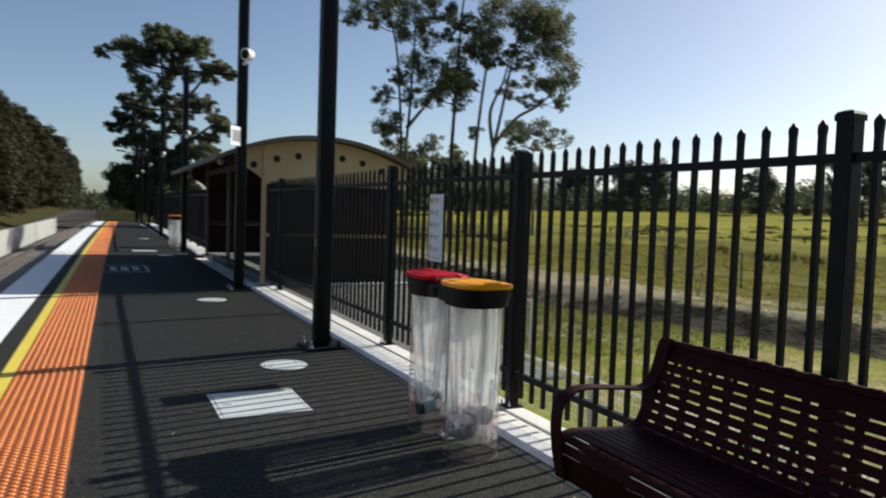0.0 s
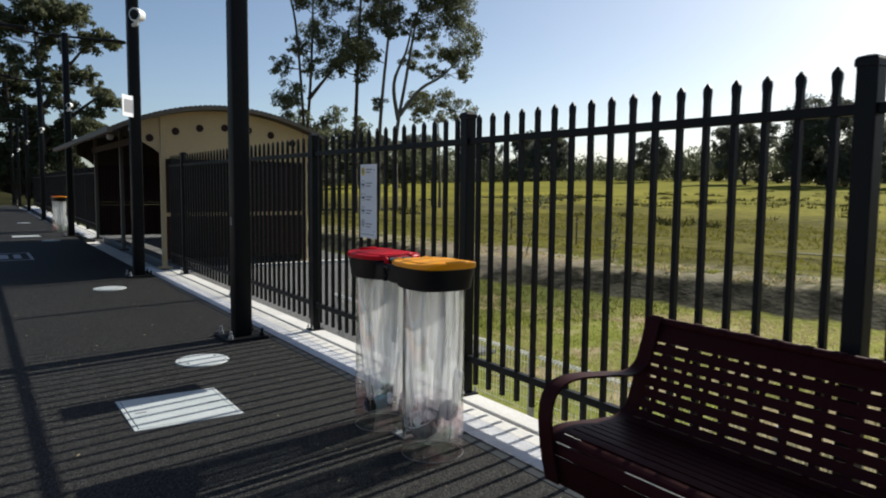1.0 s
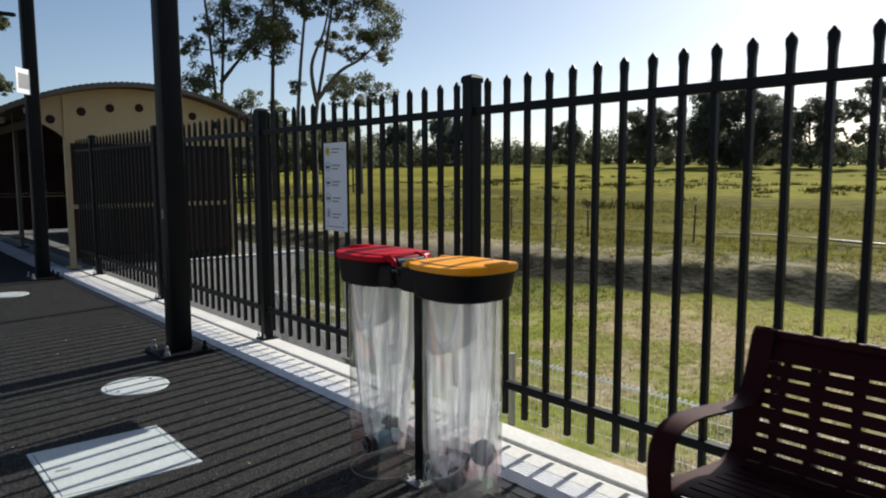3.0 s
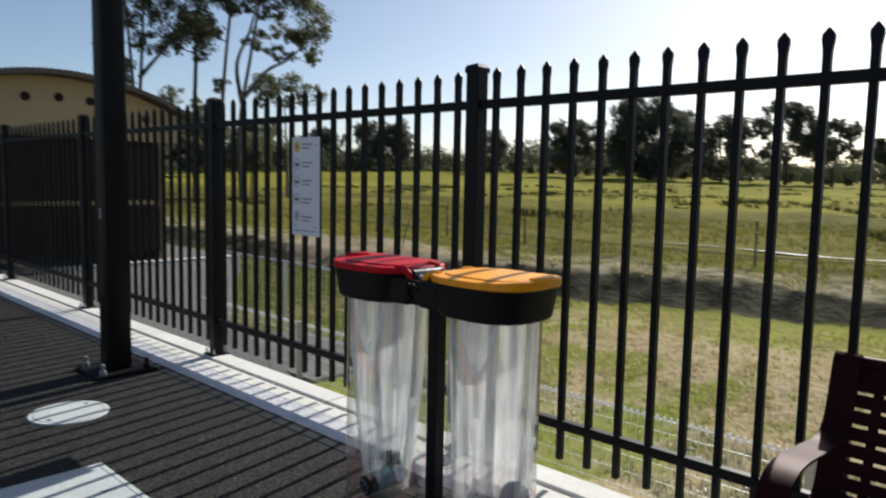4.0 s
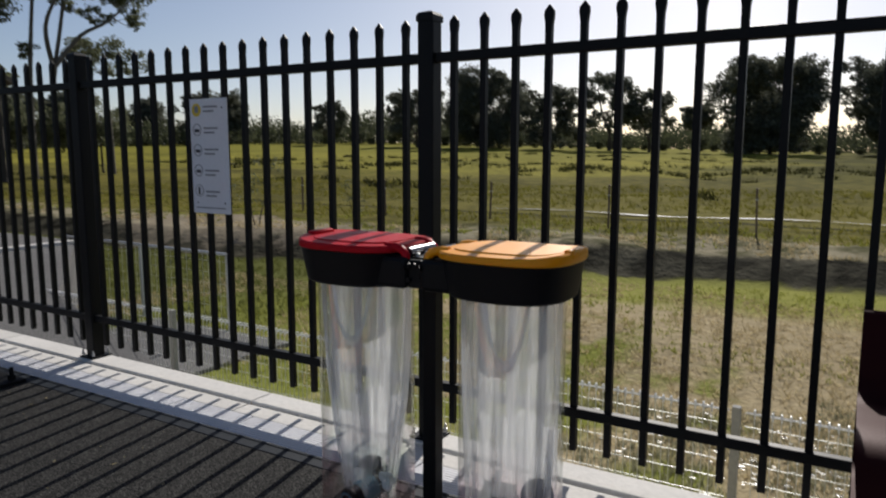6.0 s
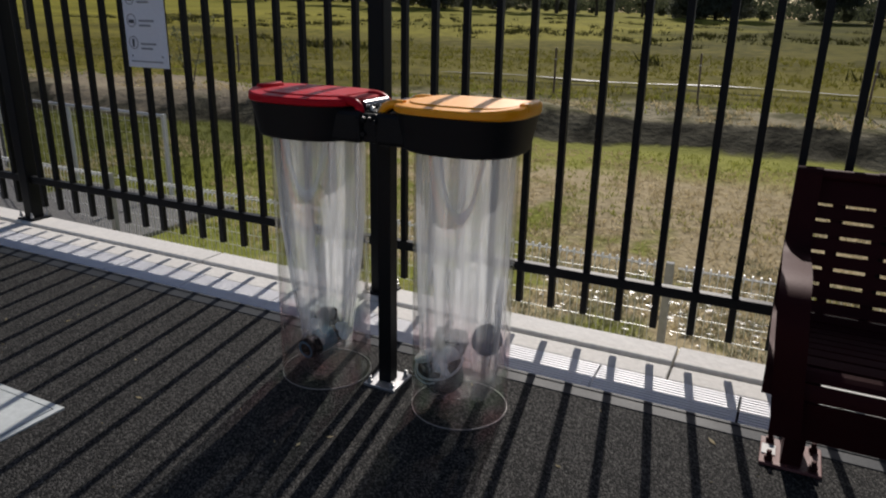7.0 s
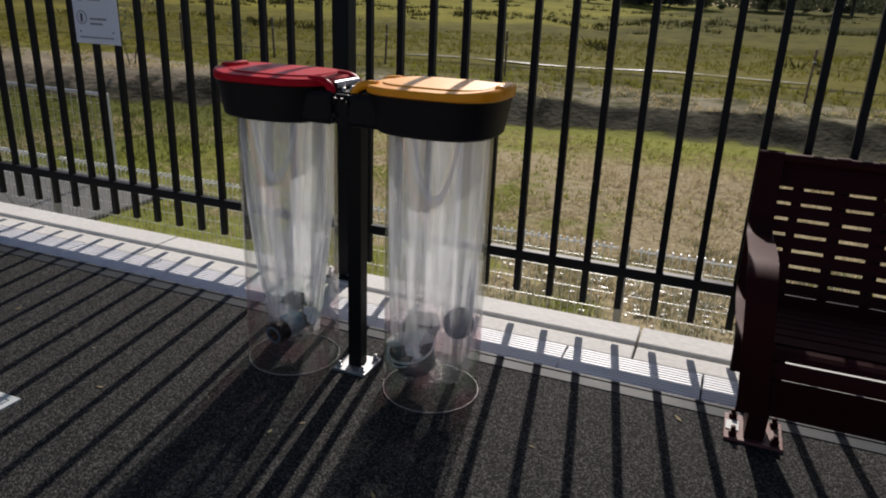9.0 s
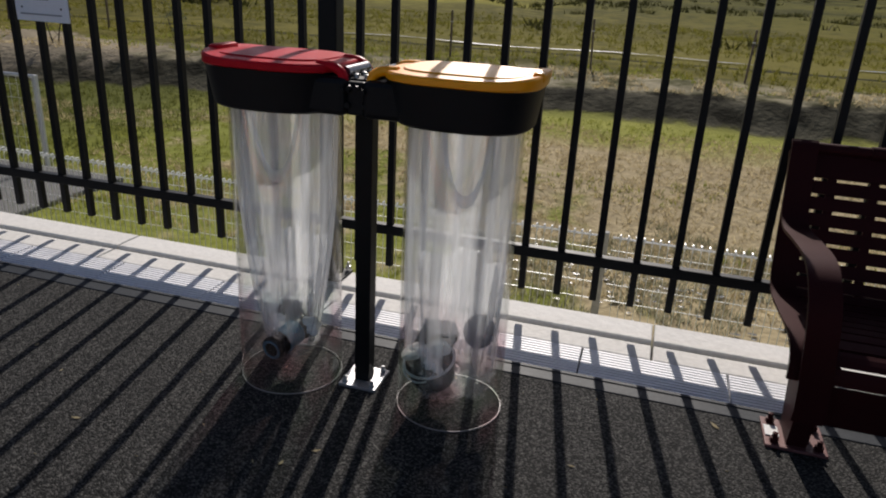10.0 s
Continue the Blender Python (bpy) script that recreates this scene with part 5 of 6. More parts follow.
def tree(name, seed, height, lean, first, spread, clusters, leaves, size, trunk_r, bark, leaf, label, flat=0.6, stems=1, crown_low=0.45, cluster_r=0.11, rise=0.35):
    rnd = random.Random(seed)
    bm = shape()
    cloud = []
    for s in range(stems):
        off = Vector((rnd.uniform(-1, 1), rnd.uniform(-1, 1), 0)) * (0.35 * trunk_r * 6 if stems > 1 else 0)
        head = Vector((lean[0] + (rnd.uniform(-0.22, 0.22) if stems > 1 else 0), lean[1] + (rnd.uniform(-0.22, 0.22) if stems > 1 else 0), 1))
        hgt = height * (1 if s == 0 else rnd.uniform(0.7, 0.95))
        pts, rad, _ = limb(rnd, off + Vector((0, 0, -0.4)), head, hgt * 0.9, trunk_r, trunk_r * 0.18, 0.07, 9)
        tube(bm, pts, rad, 8)
        n = clusters // stems
        for k in range(n):
            t = first + (1 - first) * (k + rnd.random()) / n
            i = min(int(t * 9), 8)
            base = pts[i].lerp(pts[i + 1], t * 9 - i)
            a = rnd.uniform(0, 6.28)
            up = rise + 0.7 * rnd.random()
            reach = spread * height * rnd.uniform(0.35, 1.0) * (1.1 - 0.55 * max(0, (t - 0.6) / 0.4))
            lp, lr, _ = limb(rnd, base, (math.cos(a), math.sin(a), up), reach, rad[i] * 0.4, rad[i] * 0.08, 0.16, 5)
            tube(bm, lp, lr, 5, caps=False)
            tip = lp[-1]
            if tip.z > height * crown_low * 0.8:
                for j in range(3):
                    c = tip + Vector((rnd.uniform(-1, 1), rnd.uniform(-1, 1), rnd.uniform(-0.5, 0.8))) * height * cluster_r * 0.7
                    leaf_cloud(rnd, cloud, c, height * cluster_r * rnd.uniform(0.5, 1.1), leaves // 3, size, flat=flat)
        leaf_cloud(rnd, cloud, pts[-1], height * cluster_r * 1.1, leaves, size, flat=flat)
    t = thing(name, pose(0, 0, 0), label, "tree", "trees")
    part("trunk", bm, bark, t, smooth=60)
    c = new("crown", quads_mesh("crown", cloud, leaf))
    c.parent = t
    return t


def puff(rnd, out, centre, r, leaves, size, flat=0.75):
    """A clump of foliage: several ragged tufts that overlap."""
    n = max(9, int(10 + 9 * r))
    for _ in range(n):
        while True:
            v = Vector((rnd.uniform(-1, 1), rnd.uniform(-1, 1), rnd.uniform(-1, 1)))
            if v.length < 1:
                break
        c = Vector(centre) + Vector((v.x, v.y, v.z * flat)) * r * 1.28
        leaf_cloud(rnd, out, c, r * rnd.uniform(0.3, 0.55), leaves // n, size, flat=0.8)


def grown_tree(name, label, seed, y, stems, clumps, trunk_r, size, density, bark, leaf, deep=1.2, group="trees"):
    """A gum with given stems, lists of (x, z), and clumps of leaves (x, z, radius), each borne by a limb of its own from the nearest stem."""
    rnd = random.Random(seed)
    x0 = stems[0][0][0]
    base = ground_height(x0, y) - 0.2
    bm, cloud, bones = shape(), [], []
    for stem in stems:
        drift = rnd.uniform(-0.4, 0.4)
        ctrl = [Vector((x - x0, drift * i + rnd.uniform(-0.12, 0.12), z - base)) for i, (x, z) in enumerate(stem)]
        if ctrl[0].z < 6:
            ctrl.insert(0, Vector((ctrl[0].x * 0.9, 0, 0)))
        pts = [Vector(p) for p in curve_points([tuple(v) for v in ctrl], 5)]
        n = len(pts)
        tube(bm, pts, [trunk_r * (1 - 0.8 * i / n) for i in range(n)], 8)
        bones.extend((p, trunk_r * (1 - 0.8 * i / n)) for i, p in enumerate(pts))
    for x, z, r in clumps:
        c = Vector((x - x0, rnd.uniform(-deep, deep), z - base))
        def cost(bone):
            p = bone[0]
            return (p - c).length + 1.4 * max(0.0, p.z - c.z + 0.4 * math.hypot(p.x - c.x, p.y - c.y))
        p, pr = min(bones, key=cost)
        mid = p.lerp(c, 0.5) + Vector((rnd.uniform(-0.1, 0.1), rnd.uniform(-0.1, 0.1), -0.1)) * (c - p).length
        tube(bm, curve_points([tuple(p), tuple(mid), tuple(c)], 4), [pr * 0.5, pr * 0.45, pr * 0.4, pr * 0.36, pr * 0.32, pr * 0.28, pr * 0.22, pr * 0.17, pr * 0.12], 5, caps=False)
        for _ in range(3):
            tip = c + Vector((rnd.uniform(-1, 1), rnd.uniform(-1, 1), rnd.uniform(-0.4, 0.7))) * r
            tube(bm, [tuple(mid.lerp(c, 0.6)), tuple(mid.lerp(tip, 0.7)), tuple(tip)], [pr * 0.2, pr * 0.14, pr * 0.06], 4, caps=False)
        puff(rnd, cloud, c, r, int(2.4 * density * r * r) + 70, size * 1.1)
    t = thing(name, pose(x0, y, base), label, "tree", group)
    part("trunk", bm, bark, t, smooth=60)
    crown = new("crown", quads_mesh("crown", cloud, leaf))
    crown.parent = t
    return t


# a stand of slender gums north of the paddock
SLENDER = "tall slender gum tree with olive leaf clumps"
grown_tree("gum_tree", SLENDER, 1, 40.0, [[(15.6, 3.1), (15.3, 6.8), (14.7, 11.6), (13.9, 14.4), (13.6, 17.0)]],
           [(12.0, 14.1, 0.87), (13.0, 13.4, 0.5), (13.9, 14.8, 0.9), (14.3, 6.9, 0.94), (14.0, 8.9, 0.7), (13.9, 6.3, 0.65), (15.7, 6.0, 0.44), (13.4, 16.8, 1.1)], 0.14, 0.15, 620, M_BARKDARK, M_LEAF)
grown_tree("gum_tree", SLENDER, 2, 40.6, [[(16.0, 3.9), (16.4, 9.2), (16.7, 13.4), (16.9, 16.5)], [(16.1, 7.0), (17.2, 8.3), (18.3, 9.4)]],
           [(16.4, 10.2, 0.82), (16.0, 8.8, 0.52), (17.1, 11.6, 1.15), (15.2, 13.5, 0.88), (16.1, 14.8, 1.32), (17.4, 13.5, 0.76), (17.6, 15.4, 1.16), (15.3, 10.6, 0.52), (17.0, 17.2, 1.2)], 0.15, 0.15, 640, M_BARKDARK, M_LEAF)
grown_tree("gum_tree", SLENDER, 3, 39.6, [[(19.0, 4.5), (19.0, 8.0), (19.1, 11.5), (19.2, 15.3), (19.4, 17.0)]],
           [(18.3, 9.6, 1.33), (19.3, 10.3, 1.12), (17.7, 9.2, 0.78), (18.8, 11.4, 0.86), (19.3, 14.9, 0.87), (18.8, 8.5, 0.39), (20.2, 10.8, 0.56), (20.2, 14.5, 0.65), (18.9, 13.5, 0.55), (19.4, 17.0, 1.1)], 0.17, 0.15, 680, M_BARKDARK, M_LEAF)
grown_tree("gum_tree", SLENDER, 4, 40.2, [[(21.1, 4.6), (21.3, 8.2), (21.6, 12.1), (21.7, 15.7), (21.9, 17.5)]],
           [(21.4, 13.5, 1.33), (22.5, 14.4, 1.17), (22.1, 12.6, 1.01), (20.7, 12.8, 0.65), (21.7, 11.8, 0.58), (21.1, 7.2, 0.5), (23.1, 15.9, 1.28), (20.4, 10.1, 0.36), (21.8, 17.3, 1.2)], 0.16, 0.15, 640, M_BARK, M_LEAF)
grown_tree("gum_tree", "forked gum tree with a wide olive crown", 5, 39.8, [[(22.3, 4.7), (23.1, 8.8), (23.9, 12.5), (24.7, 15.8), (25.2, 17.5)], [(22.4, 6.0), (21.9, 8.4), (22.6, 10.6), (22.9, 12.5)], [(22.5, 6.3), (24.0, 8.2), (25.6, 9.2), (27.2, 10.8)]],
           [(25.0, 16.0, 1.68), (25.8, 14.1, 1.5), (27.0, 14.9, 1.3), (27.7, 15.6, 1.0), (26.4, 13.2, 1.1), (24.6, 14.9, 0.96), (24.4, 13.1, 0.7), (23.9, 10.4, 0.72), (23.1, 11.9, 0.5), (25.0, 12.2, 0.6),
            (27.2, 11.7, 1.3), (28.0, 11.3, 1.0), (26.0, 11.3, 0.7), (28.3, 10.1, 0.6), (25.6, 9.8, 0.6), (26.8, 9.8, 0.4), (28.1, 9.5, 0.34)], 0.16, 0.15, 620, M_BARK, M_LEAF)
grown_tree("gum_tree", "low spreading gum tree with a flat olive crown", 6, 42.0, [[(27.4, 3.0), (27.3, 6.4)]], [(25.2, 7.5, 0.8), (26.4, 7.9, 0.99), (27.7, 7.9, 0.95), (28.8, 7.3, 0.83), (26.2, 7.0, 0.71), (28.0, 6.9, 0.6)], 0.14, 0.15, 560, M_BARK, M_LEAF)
# scrub under the stand
rnd = random.Random(8)
for k, (x, z, r) in enumerate(((17.2, 5.5, 1.0), (20.0, 6.6, 0.8), (19.4, 5.4, 0.9), (21.3, 6.0, 0.6), (14.7, 5.4, 0.7), (23.5, 3.6, 1.2), (25.6, 3.4, 1.3), (28.6, 4.0, 1.2))):
    heap = [(x + rnd.uniform(-1.3, 1.3), max(z - rnd.uniform(0.3, 3.2), 2.5), r * rnd.uniform(0.5, 0.9)) for _ in range(5)]
    grown_tree("scrub_tree", "dark scrubby tree under the gums", 20 + k, 44.0 + (k % 3), [[(x, z - 2.0), (x + 0.2, z)]], [(x, z, r)] + heap, 0.09, 0.18, 300, M_BARKDARK, M_LEAF, 0.9)

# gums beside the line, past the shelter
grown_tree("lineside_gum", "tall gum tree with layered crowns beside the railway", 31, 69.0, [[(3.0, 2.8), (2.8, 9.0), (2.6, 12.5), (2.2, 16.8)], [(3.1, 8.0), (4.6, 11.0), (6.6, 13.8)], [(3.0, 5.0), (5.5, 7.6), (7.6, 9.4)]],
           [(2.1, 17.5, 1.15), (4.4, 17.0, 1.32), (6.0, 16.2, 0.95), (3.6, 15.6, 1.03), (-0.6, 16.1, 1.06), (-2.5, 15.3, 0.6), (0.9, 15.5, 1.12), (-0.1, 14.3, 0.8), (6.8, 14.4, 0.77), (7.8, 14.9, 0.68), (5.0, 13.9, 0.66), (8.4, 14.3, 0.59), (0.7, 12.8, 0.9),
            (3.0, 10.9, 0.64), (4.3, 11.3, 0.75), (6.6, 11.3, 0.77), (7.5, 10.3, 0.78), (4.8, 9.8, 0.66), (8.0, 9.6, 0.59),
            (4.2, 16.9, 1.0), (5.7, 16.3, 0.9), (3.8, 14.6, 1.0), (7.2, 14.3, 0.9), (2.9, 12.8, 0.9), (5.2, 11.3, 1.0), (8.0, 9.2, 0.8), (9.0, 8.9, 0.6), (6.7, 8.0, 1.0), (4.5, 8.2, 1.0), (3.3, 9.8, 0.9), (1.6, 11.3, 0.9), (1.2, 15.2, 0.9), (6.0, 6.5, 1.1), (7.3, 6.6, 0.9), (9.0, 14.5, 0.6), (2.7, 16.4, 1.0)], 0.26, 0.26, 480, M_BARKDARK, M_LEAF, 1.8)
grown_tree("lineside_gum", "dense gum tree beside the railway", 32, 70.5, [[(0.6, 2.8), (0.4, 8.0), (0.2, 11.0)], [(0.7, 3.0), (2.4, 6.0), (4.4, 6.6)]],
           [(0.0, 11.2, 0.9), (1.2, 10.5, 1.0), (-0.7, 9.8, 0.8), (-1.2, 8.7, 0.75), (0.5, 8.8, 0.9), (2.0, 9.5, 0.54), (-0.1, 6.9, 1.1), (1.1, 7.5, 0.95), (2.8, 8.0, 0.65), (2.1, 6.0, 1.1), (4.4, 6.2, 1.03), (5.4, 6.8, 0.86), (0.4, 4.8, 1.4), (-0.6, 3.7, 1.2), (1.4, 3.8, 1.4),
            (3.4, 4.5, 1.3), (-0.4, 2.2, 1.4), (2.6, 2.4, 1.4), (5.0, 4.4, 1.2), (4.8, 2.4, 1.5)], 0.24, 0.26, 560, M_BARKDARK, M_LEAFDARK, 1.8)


def crown_of(rnd, y, base, height, width, low, open_, count):
    """Clumps for a spreading crown: wide at two thirds of its height, with gaps where it is open."""
    out = []
    for k in range(count):
        v = low + (1 - low) * (k + rnd.random()) / count
        reach = 0.5 * width * max(0.25, 1 - ((v - 0.62) / 0.62) ** 2) ** 0.5
        u = rnd.uniform(-1, 1)
        out.append((y + u * reach * 0.82, base + v * height * 0.93, width * rnd.uniform(0.075, 0.13) * (0.95 if open_ else 1.2)))
    return out


def paddock_tree(seed, x, y, height, width, low=0.25, open_=False, label="dark spreading gum tree across the paddock"):
    rnd = random.Random(seed)
    g = ground_height(x, y)
    count = 38 if open_ else 52
    clumps = crown_of(rnd, 0.0, g, height, width, low, open_, count)
    lean = rnd.uniform(-0.06, 0.06) * height
    stems = [[(0.0, g + 0.2 * height), (lean, g + 0.5 * height), (lean * 1.4, g + 0.85 * height)]]
    if open_:
        stems.append([(0.1, g + 0.15 * height), (-lean - 0.12 * width, g + 0.5 * height), (-lean - 0.2 * width, g + 0.75 * height)])
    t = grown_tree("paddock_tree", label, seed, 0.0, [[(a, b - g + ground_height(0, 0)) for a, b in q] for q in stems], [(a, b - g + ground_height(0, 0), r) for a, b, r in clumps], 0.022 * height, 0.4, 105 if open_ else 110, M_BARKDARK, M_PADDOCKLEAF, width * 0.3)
    t.matrix_basis = pose(x, y, g - 0.2, 0, 0, -62)
    return t


OPEN = "open-crowned dark gum tree across the paddock"
for seed, x, y, h, w, low, open_ in ((41, 125, 104, 10.2, 9.0, 0.3, True), (42, 125, 80.8, 12.2, 13.0, 0.25, True), (43, 125, 64.4, 15.2, 16.5, 0.12, False), (44, 126, 50.5, 11.6, 13.5, 0.15, True), (45, 124, 38.8, 14.4, 10.5, 0.35, True),
                                     (46, 126, 32.2, 11.2, 8.5, 0.45, True), (47, 125, 24.1, 8.4, 7.0, 0.55, True), (48, 122, 12.0, 14.8, 17.0, 0.1, False), (49, 128, -4.0, 15.0, 13.0, 0.2, False), (50, 126, -16.0, 12.0, 12.0, 0.3, True),
                                     (51, 125, 150, 14.0, 12.0, 0.2, True), (52, 122, 135, 12.5, 11.0, 0.1, False), (53, 118, 160, 12.0, 12.0, 0.15, False), (54, 100, 165, 13.0, 13.0, 0.15, False), (55, 80, 150, 12.0, 12.0, 0.2, True), (56, 60, 120, 11.0, 11.0, 0.2, False), (57, 45, 110, 11.0, 11.0, 0.2, False)):
    paddock_tree(seed, x, y, h, w, low, open_, OPEN if open_ else "dark spreading gum tree across the paddock")
BUSH = [tree("paddock_bush", 31 + k, 4.4, (0.03, 0.02), 0.05, 0.6, 24, 190, 0.3, 0.12, M_BARKDARK, M_LEAFDARK, "low dark bush along the paddock edge", flat=0.8, stems=2, crown_low=0.05, cluster_r=0.17) for k in range(3)]
for k in range(64):
    y = -30 + 3.3 * k
    x = 138 + 8 * noise.noise((k * 0.9, 3, 0)) - 0.12 * max(0, y - 100)
    m = pose(x, y, ground_height(x, y) - 0.3, 0, 0, k * 61) @ Matrix.Scale((0.42 if y < 60 else 0.7) + 0.4 * ((k * 7) % 5) / 4, 4)
    if k < 3:
        BUSH[k].matrix_basis = m
    else:
        copy_thing(BUSH[k % 3], m)

# the dense belt of trees across the track
BELT = []
for k in range(3):
    rnd = random.Random(70 + k)
    clumps = [(rnd.uniform(-3.0, 3.0) * (1.05 - 0.6 * (q / 60) ** 2), 0.5 + 11.6 * q / 60, rnd.uniform(0.9, 1.5)) for q in range(60)]
    BELT.append(grown_tree("belt_tree", "dense dark tree in the belt beside the track", 80 + k, 0.0, [[(0.0, 2.0), (0.2, 6.0), (0.1, 10.5)]], clumps, 0.2, 0.3, 190, M_BARKDARK, M_BELTLEAF, 2.6))
for k in range(46):
    y = 62 + 5.6 * k
    m = pose(-14.0 - 1.5 * (k % 2) - 0.01 * k, y, -0.9, 0, 0, (k * 137) % 360) @ Matrix.Scale(0.9 + 0.05 * ((k * 3) % 4) + 0.0016 * (y - 70), 4)
    if k < 3:
        BELT[k].matrix_basis = m
    else:
        copy_thing(BELT[k % 3], m)
for k in range(10):
    copy_thing(BELT[k % 3], pose(3.4 + 1.2 * (k % 3), 78 + 9 * k, -0.8, 0, 0, k * 80) @ Matrix.Scale(0.5 + 0.06 * (k % 3), 4))

sap = tree("sapling", 91, 2.1, (0.03, 0.0), 0.25, 0.28, 14, 22, 0.07, 0.018, M_BARKDARK, M_LEAF, "thin leggy sapling on the dirt bank", stems=2, crown_low=0.3, cluster_r=0.07, rise=0.7)
sap.matrix_basis = pose(9.5, 10.7, ground_height(9.5, 10.7))
copy_thing(sap, pose(10.6, 8.6, ground_height(10.6, 8.6), 0, 0, 120) @ Matrix.Scale(0.7, 4))

# far woods along the horizon
rnd = random.Random(5)
cloud = []
for k in range(3000):
    a = radians(rnd.uniform(-60, 100))
    d = rnd.uniform(170, 260)
    x, y = d * math.cos(a), d * math.sin(a)
    h = 8.0 + 5 * noise.noise((a * 11, 0.5, 0)) + 3 * noise.noise((a * 47, 1.5, 0))
    leaf_cloud(rnd, cloud, (x, y, ground_height(x, y) + max(h, 1.5) * 0.35), max(h, 1.5) * 0.65, 60, 0.8, droop=0.8, flat=0.75)
tagged(new("far_woods", quads_mesh("far_woods", cloud, M_LEAFDARK)), "dark line of distant woods", "woods", kind="stuff")


# ---- grass, rushes, water ----
def blades(name, count, area, height, material, label, seed, keep=None, lean=0.5, width=0.006, per=5, wide=0.03):
    rnd = random.Random(seed)
    vs = []
    for _ in range(count):
        x, y = rnd.uniform(area[0], area[1]), rnd.uniform(area[2], area[3])
        if keep and not keep(x, y):
            continue
        z = ground_height(x, y) - 0.01
        for _ in range(per):
            a = rnd.uniform(0, 6.28)
            h = height * rnd.uniform(0.5, 1.3)
            o = Vector((x + rnd.gauss(0, wide), y + rnd.gauss(0, wide), z))
            w = Vector((math.cos(a), math.sin(a), 0)) * width * rnd.uniform(0.6, 1.5)
            t = o + Vector((rnd.uniform(-lean, lean) * h, rnd.uniform(-lean, lean) * h, h))
            vs.extend((o - w, o + w, t))
    tagged(new(name, quads_mesh(name, vs, material, 3)), label, "grass", kind="stuff")


blades("lawn_grass", 9000, (2.2, 9.6, -7, 13), 0.06, M_GRASS, "short green grass below the platform", 1, lambda x, y: y < 6 and x < bank_foot(y) - 0.1 and noise.noise((x * 0.6, y * 0.6, 2)) + 0.05 * (y - 3) > -0.05)
blades("lush_grass", 4500, (2.2, 9.6, 5, 14), 0.08, M_LUSH, "thicker dark green grass beside the ramp", 14, lambda x, y: (x > 3.6 or y < 6.2) and x < bank_foot(y) - 0.1)
blades("dry_grass", 11000, (2.4, 9.4, -7, 8), 0.07, M_DRY, "cut dry straw-coloured grass below the platform", 2, lambda x, y: x < bank_foot(y) - 0.2 and noise.noise((x * 0.6, y * 0.6, 2)) + 0.05 * (y - 3) < 0.1, lean=1.3)
blades("bank_grass", 7000, (9.2, 13.4, -10, 24), 0.09, M_DRY, "dry tufts along the soil bank", 3, lambda x, y: bank_foot(y) + 0.95 < x < bank_foot(y) + 2.9 and noise.noise((x * 0.8, y * 0.8, 5)) > 0.0, lean=0.9, width=0.009)
blades("bank_weeds", 5000, (9.2, 14, -10, 24), 0.08, M_GRASS, "green weeds along the soil bank", 9, lambda x, y: x > bank_foot(y) + 1.6 and noise.noise((x * 0.7, y * 0.5, 8)) > 0.05, lean=0.7, width=0.01)
blades("field_grass", 9000, (12.5, 30, -12, 30), 0.13, M_FIELDGRASS, "rough paddock grass", 4, lambda x, y: not 15.9 < x < 18.4, lean=0.7, width=0.014, per=4)
blades("wet_grass", 4200, (2.0, 5.0, -4.4, 1.2), 0.07, M_WET, "wet grass standing in the puddle", 21, lambda x, y: math.hypot((x - 3.0) / 1.4, (y + 1.5) / 2.2) + 0.9 * noise.noise((x * 1.6, y * 1.6, 4)) < 0.8, lean=0.7, width=0.005, per=5)
blades("rushes", 5200, (19.5, 95, -25, 60), 0.3, M_RUSH, "dark clumps of rushes in the paddock", 6, lambda x, y: noise.noise((x * 0.3, y * 0.16, 3)) > (0.02 if 43 < x + 4 * noise.noise((y * 0.1, 1, 1)) < 56 else 0.36), lean=0.8, width=0.035, per=16, wide=0.22)


def sheet_of_water(name, pts, label):
    bm = shape()
    lo = [bm.verts.new(p) for p in pts]
    bm.faces.new(lo)
    tagged(part(name, bm, M_WATER, None, label, kind="structure"), category="water")


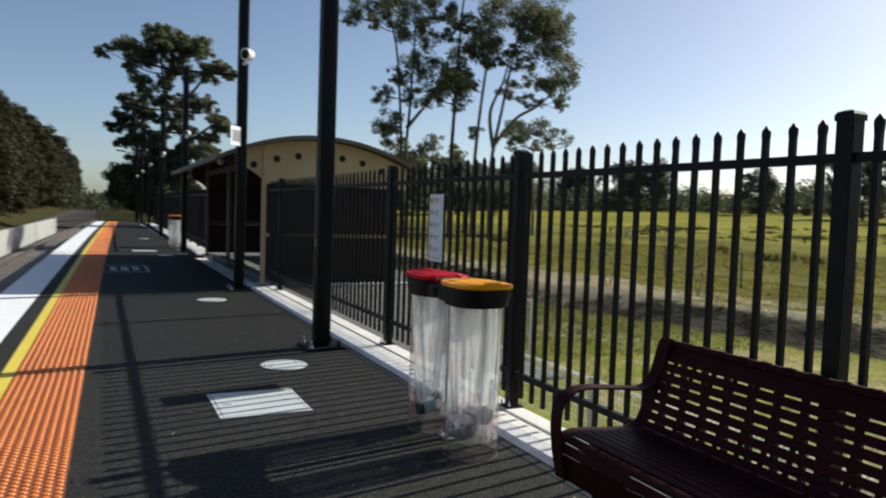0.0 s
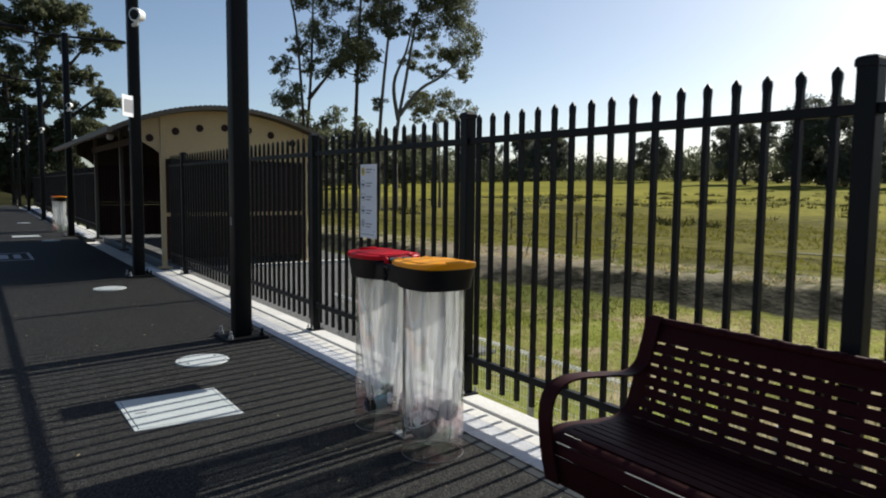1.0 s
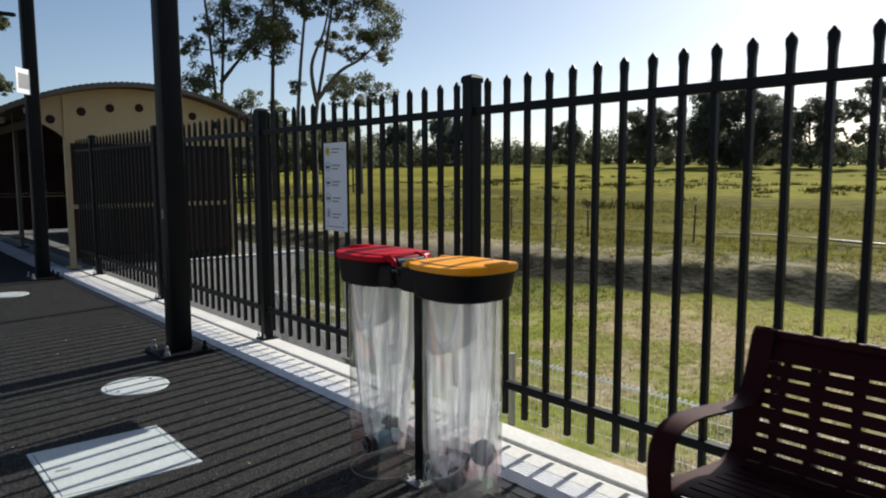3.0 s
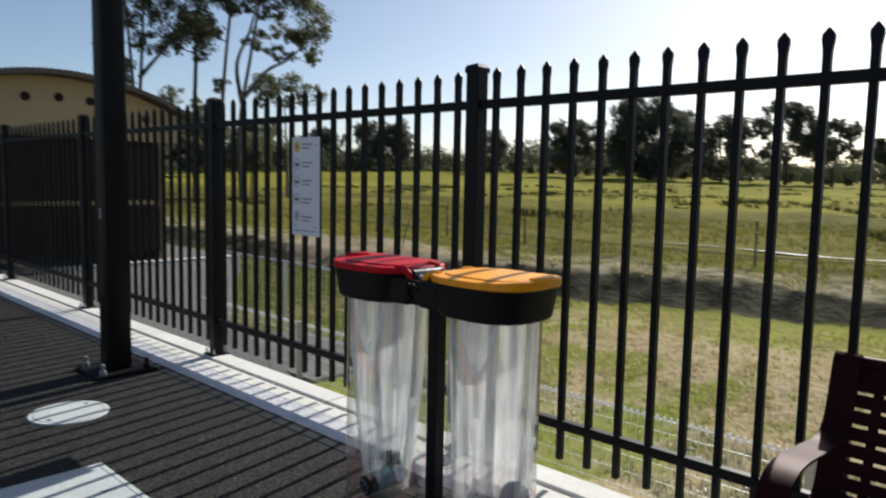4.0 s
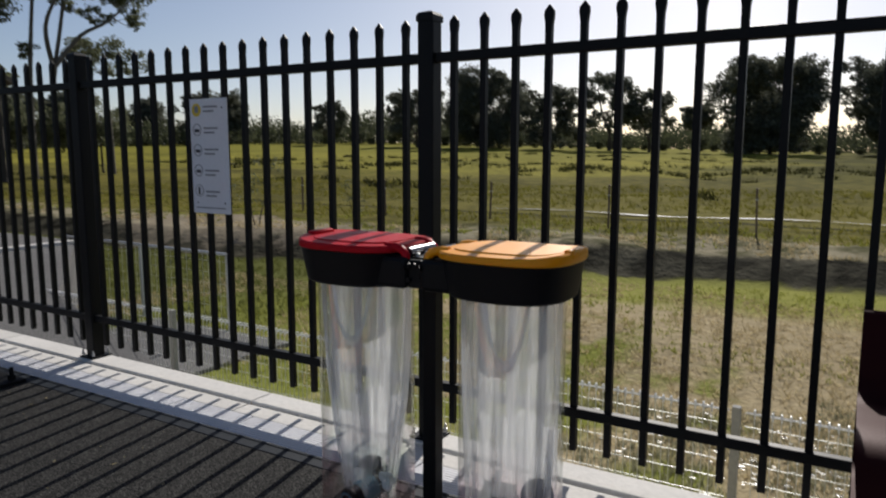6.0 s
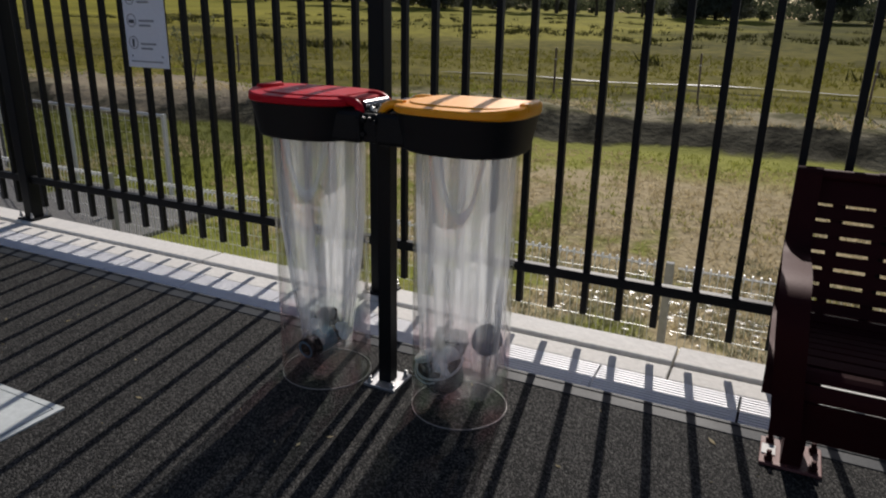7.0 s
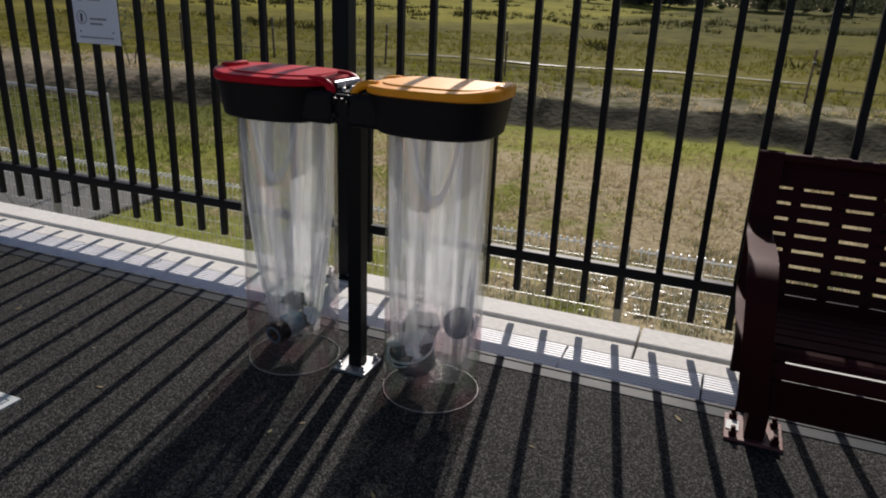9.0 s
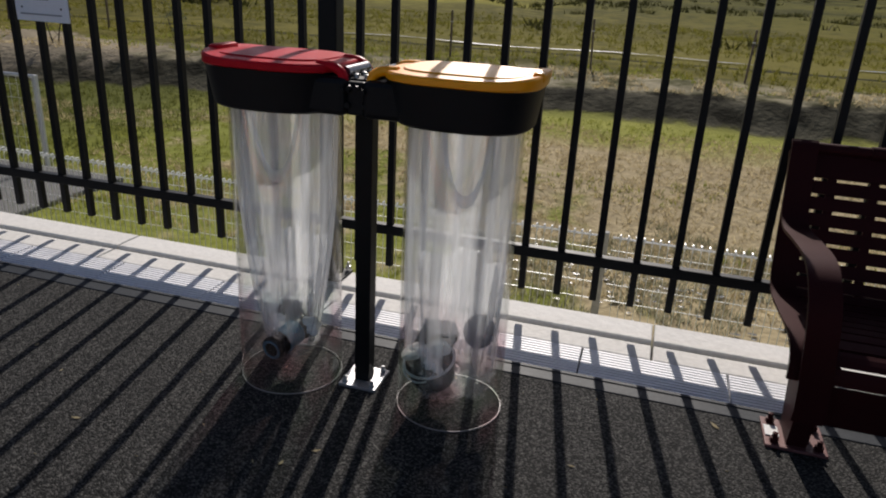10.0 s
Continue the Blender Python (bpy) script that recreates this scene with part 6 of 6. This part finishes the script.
z = -0.415
for first, last in ((-2, 3), (5, 18)):
    mid_line = [(17.2 + 0.35 * math.sin(k * 0.9) - 0.018 * (k * 1.2 - 8), -8 + k * 0.9) for k in range(first, last + 1)]
    width = [0.02 + 0.13 * max(0.0, math.sin(math.pi * i / (last - first))) ** 0.5 * (0.7 + 0.6 * math.sin(i * 1.7)) for i in range(last - first + 1)]
    ring = [(x - w, y, z) for (x, y), w in zip(mid_line, width)] + [(x + w, y, z) for (x, y), w in reversed(list(zip(mid_line, width)))]
    sheet_of_water("stream", ring, "thin bright strip of standing water in the paddock")
rnd = random.Random(13)
bm = shape()
for k in range(240):
    px_, py_, pr = rnd.gauss(2.95, 0.45), rnd.gauss(-1.7, 0.9), rnd.uniform(0.006, 0.022)
    z = ground_height(px_, py_) + 0.008 + 0.00005 * k
    bm.faces.new([bm.verts.new((px_ + pr * (1 + 0.35 * math.sin(3 * a + k)) * math.cos(a), py_ + 1.6 * pr * (1 + 0.3 * math.cos(2 * a + k)) * math.sin(a), z)) for a in (2 * math.pi * q / 9 for q in range(9))])
tagged(part("puddle", bm, M_WATER, None, "many small pools in the wet grass", kind="stuff"), category="water")

# old paddock fence posts along the bank
for k in range(9):
    p = thing("paddock_post", pose(13.2 + 0.15 * (k % 2), -9 + 3.1 * k, -0.5, 2 * (k % 3) - 2, 0, 0), "thin weathered steel paddock fence post", "fence post", "paddock fence posts")
    part("stake", box(shape(), -0.02, 0.02, -0.02, 0.02, -0.2, 1.05, 0.004), M_RAIL, p)
    part("wire_clip", box(shape(), -0.025, 0.025, -0.025, 0.025, 0.8, 0.82), M_GALV, p)

# small pale leaf and grit flecks on the asphalt
rnd = random.Random(33)
vs = []
for _ in range(260):
    x, y = rnd.uniform(-2.6, -0.5), rnd.uniform(-4, 6)
    s, a = rnd.choice((0.004, 0.005, 0.006, 0.014)) * rnd.uniform(0.7, 1.4), rnd.uniform(0, 6.28)
    u, v = Vector((math.cos(a), math.sin(a), 0)) * s, Vector((-math.sin(a), math.cos(a), 0)) * s * 0.35
    c = Vector((x, y, 0.0035))
    vs.extend((c - u, c - v, c + u + Vector((0, 0, 0.003)), c + v))
tagged(new("leaf_flecks", quads_mesh("leaf_flecks", vs, M_DRY)), "pale fallen leaf flecks scattered on asphalt", "litter", kind="stuff")
